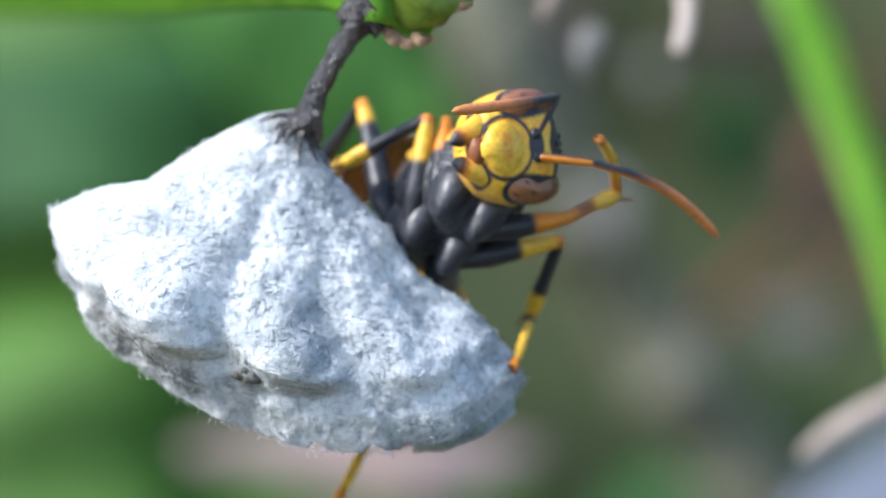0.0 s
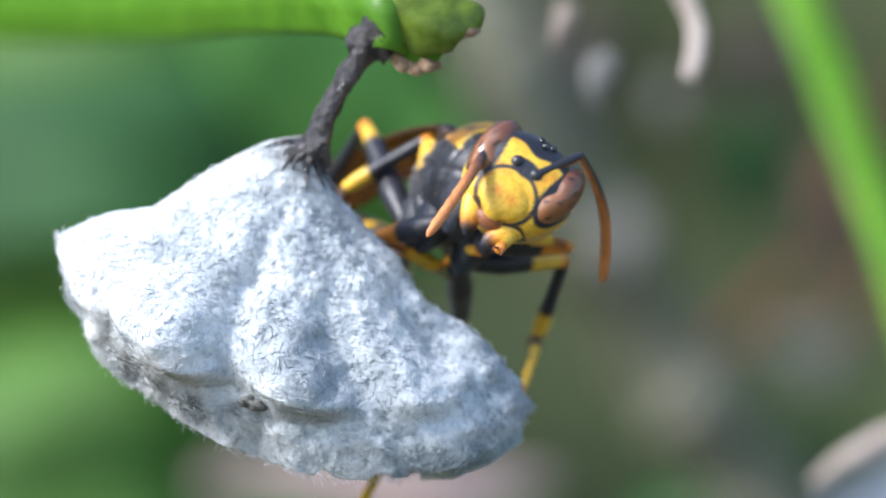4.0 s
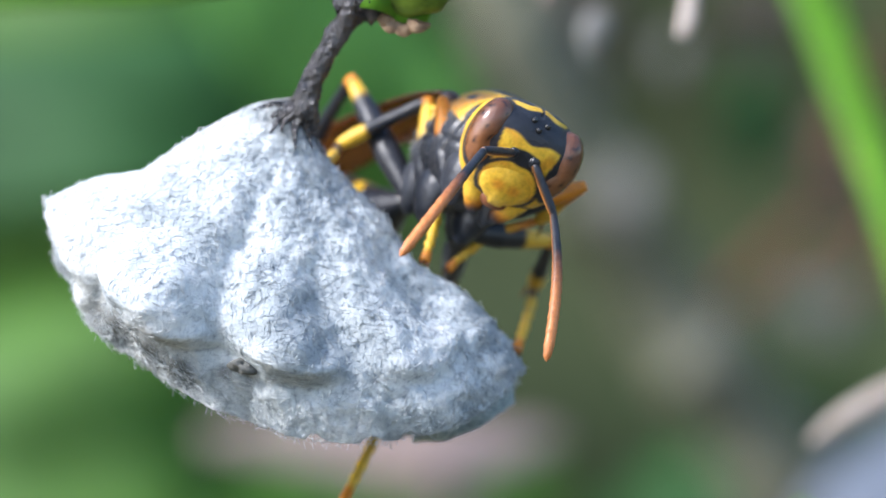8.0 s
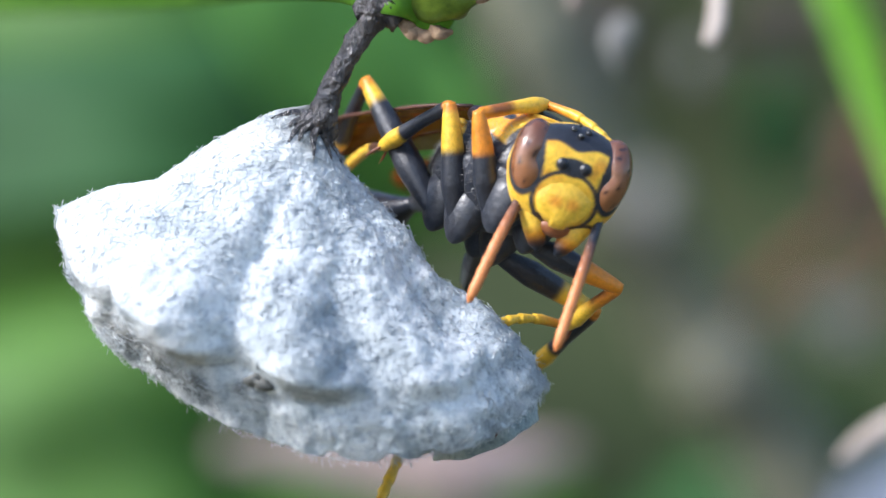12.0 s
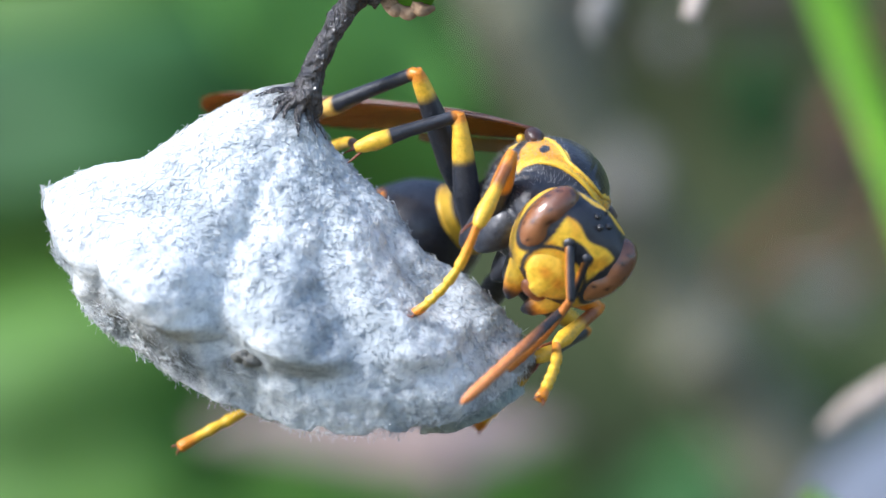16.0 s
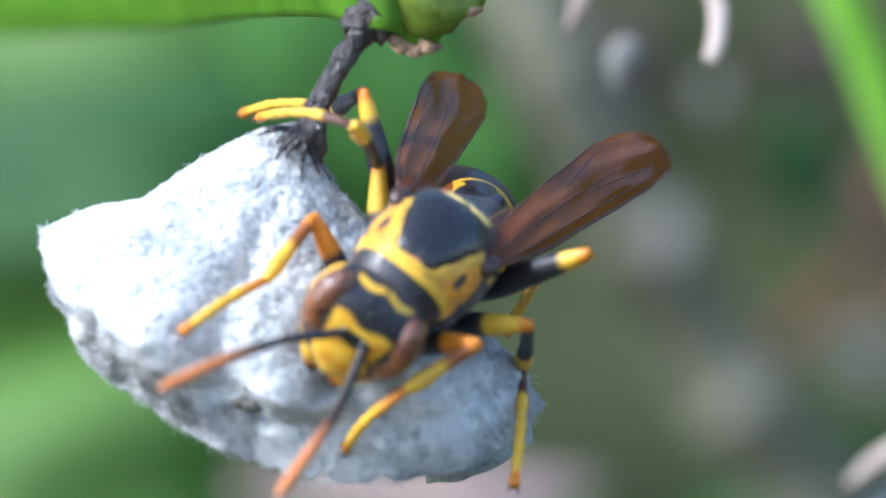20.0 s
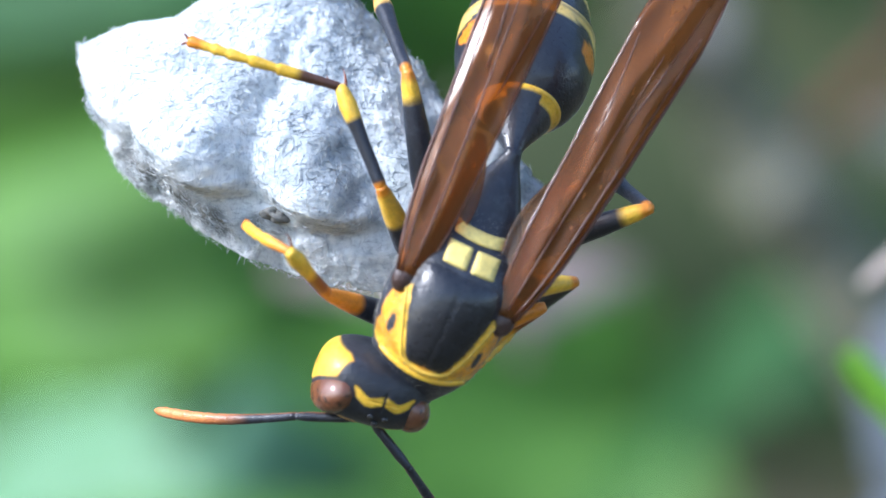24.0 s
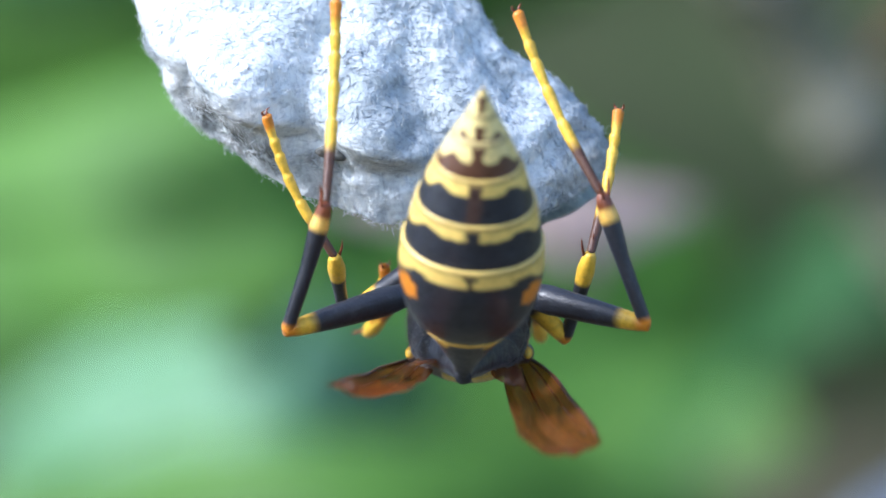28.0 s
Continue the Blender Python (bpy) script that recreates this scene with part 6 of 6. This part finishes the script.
MOVES["fore_left_foot"] = [(0, 6.14, -2.22, 4.36), (1, -0.13, -3.01, 0.59), (2, -0.07, -1.86, 3.61), (2.5, 5.56, -3.76, 5.74), (4.5, 1.48, -4.78, 0.33), (5, 0.62, -4.5, 0.69), (6, 0.57, -4.25, 0.26), (7, -1.53, 2.01, 0.44), (8, 0.24, 0.79, -1.27), (9, 1.87, 1.31, -3.02), (10, 1.24, -6.61, 0.18), (10.2, 0.13, -5.51, -0.19), (10.4, -0.23, -4.04, -0.58), (10.6, 0.22, -2.42, -0.87), (10.8, 1.39, -0.91, -0.91), (11, 3.05, 0.26, -0.64), (11.23, 0.35, -0.23, -2.2), (11.47, -0.55, -1.11, -2.89), (11.7, 0.88, -1.86, -2.82), (13.3, 2.87, -3.11, -4.26)]
MOVES["fore_left_foot"] += [(13.5, 1.93, -1.94, -6.61), (13.7, 1.82, -0.28, -7.5), (13.9, 2.28, 1.4, -6.88), (14.1, 2.94, 1.99, -4.79), (15, 2.99, 2.23, -4.86), (15.1, 3, 1.98, -4.91), (15.3, 3.1, 0.96, -7.34), (15.5, 3.1, -1.72, -8.27), (15.7, 3.17, -4.46, -7.95), (15.9, 3.41, -6.4, -6.48), (16, 3.42, -6.65, -6.53), (17, 0.33, -7.03, -5.11), (18, -0.99, -5.44, -4.77), (18.5, -1.13, -4.76, -4.64), (19, -3.76, -6.42, -5.8), (20, -4.01, -5.82, -6.6), (21, -3.84, -5.25, -6.48), (22, 1.33, -3, -8.97), (22.5, -2.29, -3.86, -11.04), (24.5, -1.61, -6.16, -10.63)]
MOVES["fore_left_foot"] += [(25, 0.49, -4.62, -11), (26, 1.74, -6.53, -7.6), (27, -0.45, -5.41, -7.71), (28, -0.03, -1.56, -9.73)]
MOVES["antenna_right_elbow"] = [(0, 4.46, -2.64, 5.97), (1, 3.94, -2.58, 6.16), (2, 4.22, -2.73, 6.57), (2.5, 4.35, -3.38, 6.5), (4.3, 1.6, -2.63, 5.45), (4.47, 1.09, -3.45, 5.78), (4.65, 0.96, -4.48, 5.76), (4.83, 1.19, -5.42, 5.4), (5, 1.72, -6.04, 4.77), (6, 3.37, -6.2, 3.32), (7, 3.36, -5.69, 1.71), (8, 1.72, -6.8, 3.33), (9, 1.78, -6.67, 3.83), (10, 2.93, -6.07, 5.25), (11, 3.31, -6.3, 1.71), (11.23, 2.51, -5.09, 1.81), (11.47, 2.2, -3.77, 2.56), (11.7, 2.74, -2.91, 3.41), (13.5, 4.25, -3.27, 0.81), (14, 5.98, -3.67, -1.62)]
MOVES["antenna_right_elbow"] += [(15, 5.38, -6.3, -3.33), (16, 4.59, -6.58, -2.88), (17, -0.61, -9.16, 1.87), (18, -2.2, -11.25, 0.68), (18.5, -4.02, -11.3, 0.76), (19, -4.44, -9.76, -1.63), (19.5, -2.72, -10.91, -3.03), (20, -5.82, -10.47, -2.5), (21, -6.76, -9.87, -3.47), (22, -2.77, -7.92, -9.16), (22.23, -4.51, -7.87, -9.83), (22.47, -6.12, -8.24, -10.83), (22.7, -6.39, -9.29, -10.35), (24.3, -6.77, -8.76, -12.6), (24.5, -6.44, -8.02, -12.71), (24.7, -5.17, -6.37, -13.26), (24.9, -3.21, -4.36, -13.97), (25.1, -2.15, -3.52, -14.21), (26, -1.18, -1.06, -15.38), (26.9, -1.99, -0.13, -13.72)]
MOVES["antenna_right_elbow"] += [(27.1, -1.26, -0.61, -13.54), (27.3, -1.46, -0.55, -13.05), (27.5, -2.06, -0.25, -13), (27.7, -2.97, 0.99, -11.72), (28, -3.09, 1.12, -11.48)]
MOVES["antenna_right_tip"] = [(0, 0.35, -7.5, 5.28), (1, -1.25, -5.92, 4.49), (2, -1.06, -6.17, 5.43), (2.5, -0.88, -7.01, 5.78), (4.3, -0.87, -6.68, 1.21), (4.47, -1.24, -7.47, 1.38), (4.65, -1.25, -8.42, 1.23), (4.83, -0.89, -9.29, 0.74), (5, -0.23, -9.83, 0), (6, 0.25, -2.21, -0.59), (7, 0.88, -10.69, -1.42), (8, -1.46, -10.65, -0.68), (9, -3.01, -10.79, 2.84), (10, -1.7, -10.31, 4.01), (11, 0.88, -2.6, -2.91), (11.23, -0.36, -3.42, -3.66), (11.47, -0.76, -4.32, -3.09), (11.7, 0.12, -5.72, -1.71), (13.5, 1.44, -4.82, -4.73), (14, 2.39, -0.86, -6.12)]
MOVES["antenna_right_tip"] += [(15, 0.96, -3.17, -6.74), (16, 1.16, -2.41, -6.32), (17, -5.77, -12.88, 1.18), (18, -6.93, -8.88, -2.92), (18.5, -9.33, -8.51, -1.47), (19, -6.86, -5.38, -5.62), (19.5, -5.37, -14.65, -7.5), (20, -10.14, -14.88, -4.18), (21, -11.31, -14.02, -5.22), (22, -7.63, -11.88, -7.88), (22.23, -10.11, -8.85, -6.9), (22.47, -10.8, -5.94, -7.12), (22.7, -8.57, -4.34, -7.07), (24.3, -12.46, -6.04, -12.91), (24.5, -11.21, -3.75, -12.85), (24.7, -8.52, -0.91, -13.2), (24.9, -4.85, 1.82, -13.73), (25.1, -1.94, 2.86, -13.76), (26, -1.83, 5.22, -14.29), (26.9, -2.55, 5.99, -14.13)]
MOVES["antenna_right_tip"] += [(27.1, -2.13, 5.65, -14.53), (27.3, -2.21, 5.73, -14.02), (27.5, -2.7, 6.04, -13.97), (27.7, -3.43, 6.91, -13.93), (28, -3.53, 7.02, -13.91)]
MOVES["antenna_left_elbow"] = [(0, 5.82, -3.96, 3.36), (1, 3.59, -5.58, 2.56), (2, 5.29, -4.66, 2.88), (2.5, 5.33, -4.23, 4.02), (4.5, 4.82, -3.4, 4.74), (5, 5.02, -3.21, 4.23), (6, 5.95, -4.81, 2.23), (7, 6.38, -3.91, 1.78), (8, 4.37, -4.85, 0.87), (9, 5.26, -4.78, 1.47), (10, 4.37, -6.09, 2.21), (11, 5.26, -3.46, 1.19), (11.5, 5.04, -3.21, 1.87), (13.5, 7.09, -4.42, -0.05), (14, 6.62, -4.26, -2.23), (15, 5.66, -4.13, -4.18), (16, 4.51, -5.32, -3.08), (17, 0.79, -9.73, -0.49), (18, -1.17, -10.67, -0.88), (18.5, -3.23, -10.94, -0.85)]
MOVES["antenna_left_elbow"] += [(19, -1.78, -9.5, -2.49), (19.5, -2.32, -10.73, -3.23), (20, -3.92, -9.72, -4.76), (21, -3.97, -9.6, -5.65), (21.2, -3.3, -10.29, -6.18), (21.4, -2.2, -10.94, -6.85), (21.6, -1.99, -11.36, -7.03), (21.8, -1.89, -11.53, -8.52), (22, -1.83, -11.62, -9.25), (22.23, -3.07, -10.62, -11.68), (22.45, -4.26, -8.97, -13.71), (22.67, -4.19, -7.65, -13.47), (22.9, -3.83, -7.02, -12.48), (24.3, -2.59, -8.61, -14.21), (24.5, -2.53, -7.86, -14.4), (24.7, -1.98, -6.24, -14.5), (24.9, -1.06, -4.28, -14.58), (25.1, -1.26, -3.59, -14.2), (26, -0.07, -1.04, -15.38), (26.9, -0.99, -0.12, -13.72)]
MOVES["antenna_left_elbow"] += [(27.1, -0.29, -0.58, -13.63), (27.3, -0.54, -0.51, -13.13), (27.5, -1.19, -0.23, -13.05), (27.7, -2.1, 0.99, -11.72), (28, -2.23, 1.12, -11.48)]
MOVES["antenna_left_tip"] = [(0, 10.91, -1.36, 0.47), (1, 1.07, -5.28, -3.31), (2, 9.52, -1.79, -0.98), (2.5, 11.56, -3.22, 2.93), (4.5, 4.88, 0.65, -0.21), (5, 4.61, 0.41, -1.03), (6, 4.59, -0.29, -2.09), (7, 7.7, -1.43, -3.97), (8, 4.02, -7.96, -4.71), (9, 8.24, -2.02, -3.48), (10, -0.53, -9.19, -0.49), (11, 2.77, -5.9, -4.18), (11.5, 3.14, -6.95, -2.97), (13.5, 5.97, -1.63, -5.7), (14, 2.58, -1.06, -6.02), (15, 1.7, -1.93, -8.7), (16, 0.43, -8.76, -6.62), (17, -2.94, -6.78, -4.78), (18, -4.31, -7.9, -5.72), (18.5, -6.43, -7.24, -4.98)]
MOVES["antenna_left_tip"] += [(19, -1.39, -13.29, -7.64), (19.5, -2.97, -15.48, -7.47), (20, -6.04, -14.84, -7.95), (21, -3.99, -15.16, -8.81), (21.2, -5.92, -14.41, -10.31), (21.4, -6.8, -12.65, -10.96), (21.6, -7.47, -10.24, -10.14), (21.8, -6.94, -7.85, -9.89), (22, -5.24, -6.26, -8.55), (22.23, -6.12, -4.99, -11.58), (22.45, -6.91, -3.16, -14.22), (22.67, -6.4, -1.74, -14.57), (22.9, -5.5, -1.2, -14.14), (24.3, -0.36, -3.79, -17.67), (24.5, -0.81, -2.2, -16.85), (24.7, -0.72, -0.14, -15.96), (24.9, -0.29, 2.06, -14.99), (25.1, -1, 2.77, -13.52), (26, -0.45, 5.26, -14.29), (26.9, -1.27, 6.02, -14.13)]
MOVES["antenna_left_tip"] += [(27.1, -0.87, 5.72, -14.57), (27.3, -0.99, 5.8, -14.07), (27.5, -1.52, 6.09, -14), (27.7, -2.26, 6.93, -13.93), (28, -2.38, 7.04, -13.91)]

def glide(rows, t):
    """The value of a table at t, easing from row to row."""
    if t <= rows[0][0]:
        return Vector(rows[0][1:])
    for a, b in zip(rows, rows[1:]):
        if t <= b[0]:
            k = (t - a[0]) / (b[0] - a[0])
            k = k * k * (3 - 2 * k)
            return Vector(a[1:]).lerp(Vector(b[1:]), k)
    return Vector(rows[-1][1:])


def axes(origin, forward, up):
    """A pose in millimetres with +y forward and +z up."""
    f = Vector(forward).normalized()
    u = Vector(up)
    u = u - f * u.dot(f)
    if u.length < 1e-3:
        u = Vector((0.1, 0.2, 1)) - f * f.dot(Vector((0.1, 0.2, 1)))
    u.normalize()
    r = f.cross(u)
    m = Matrix((r, f, u)).transposed().to_4x4()
    m.translation = Vector(origin) * MM
    return m


def stretch_thorax(wasp):
    """Lengthens the front of the thorax and makes it a little larger."""
    for ob in wasp.children:
        for v in ob.data.vertices:
            if v.co.y > 0:
                v.co.y *= 1.12
            v.co *= 1.06


def build_wasp():
    wasp = new("paper_wasp")
    tagged(wasp, "yellow, black and orange paper wasp with folded amber wings", "wasp")
    build_thorax(wasp)
    stretch_thorax(wasp)
    limbs = {"head": build_head(wasp), "abdomen": build_abdomen(wasp)}
    for side, s in (("right", 1), ("left", -1)):
        limbs["wing_" + side] = build_wing(wasp, s)
        limbs["antenna_" + side] = build_antenna(wasp)
        for pair in ("fore", "mid", "hind"):
            limbs[pair + "_" + side] = build_leg(wasp, pair, s)
    return wasp, limbs


def motions():
    times = [round(0.2 * k, 2) for k in range(141)]
    rows = {}
    for t in times:
        body = axes(glide(MOVES["body_at"], t), glide(MOVES["body_forward"], t), glide(MOVES["body_up"], t))
        inv = body.inverted()
        up = body.to_3x3() @ Vector((0, 0, 1))
        rows.setdefault(wasp, []).append((t, body))
        def put(ob, m):
            rows.setdefault(ob, []).append((t, inv @ m))
        head = axes(glide(MOVES["head_at"], t), glide(MOVES["head_face"], t), glide(MOVES["head_up"], t))
        put(limbs["head"], head)
        d = glide(MOVES["abdomen_dir"], t)
        base = (body @ Vector((0, -6.1 * MM, -1.38 * MM))) / MM
        put(limbs["abdomen"], axes(base, d, glide(MOVES["abdomen_up"], t)))
        for side, s in (("right", 1), ("left", -1)):
            root = (body @ Vector((2.0 * s * MM, -0.8 * MM, 1.54 * MM))) / MM
            put(limbs["wing_" + side], axes(root, glide(MOVES["wing_" + side], t), up))
            p = (head @ Vector((0.45 * s * MM, 1.34 * MM, 0.60 * MM))) / MM
            hup = head.to_3x3() @ Vector((0, 0, 1))
            for ob, length, key in zip(limbs["antenna_" + side], ANTENNA, ("_elbow", "_tip")):
                d = glide(MOVES["antenna_" + side + key], t) - p
                put(ob, axes(p, d, hup + Vector((0.05, -0.3, 0))))
                p = p + d.normalized() * length
            for pair in ("fore", "mid", "hind"):
                x, y, z = LEG_HIP[pair]
                p = (body @ Vector((x * s * MM, y * MM, z * MM))) / MM
                for ob, length, key in zip(limbs[pair + "_" + side], LEG_LENGTH[pair], ("_knee", "_ankle", "_foot")):
                    d = glide(MOVES[pair + "_" + side + key], t) - p
                    put(ob, axes(p, d, up + Vector((0.03, -0.25, 0.05))))
                    p = p + d.normalized() * length
    for ob, r in rows.items():
        walk(ob, r)


build_surroundings()
build_leaf()
build_nest()
wasp, limbs = build_wasp()
motions()
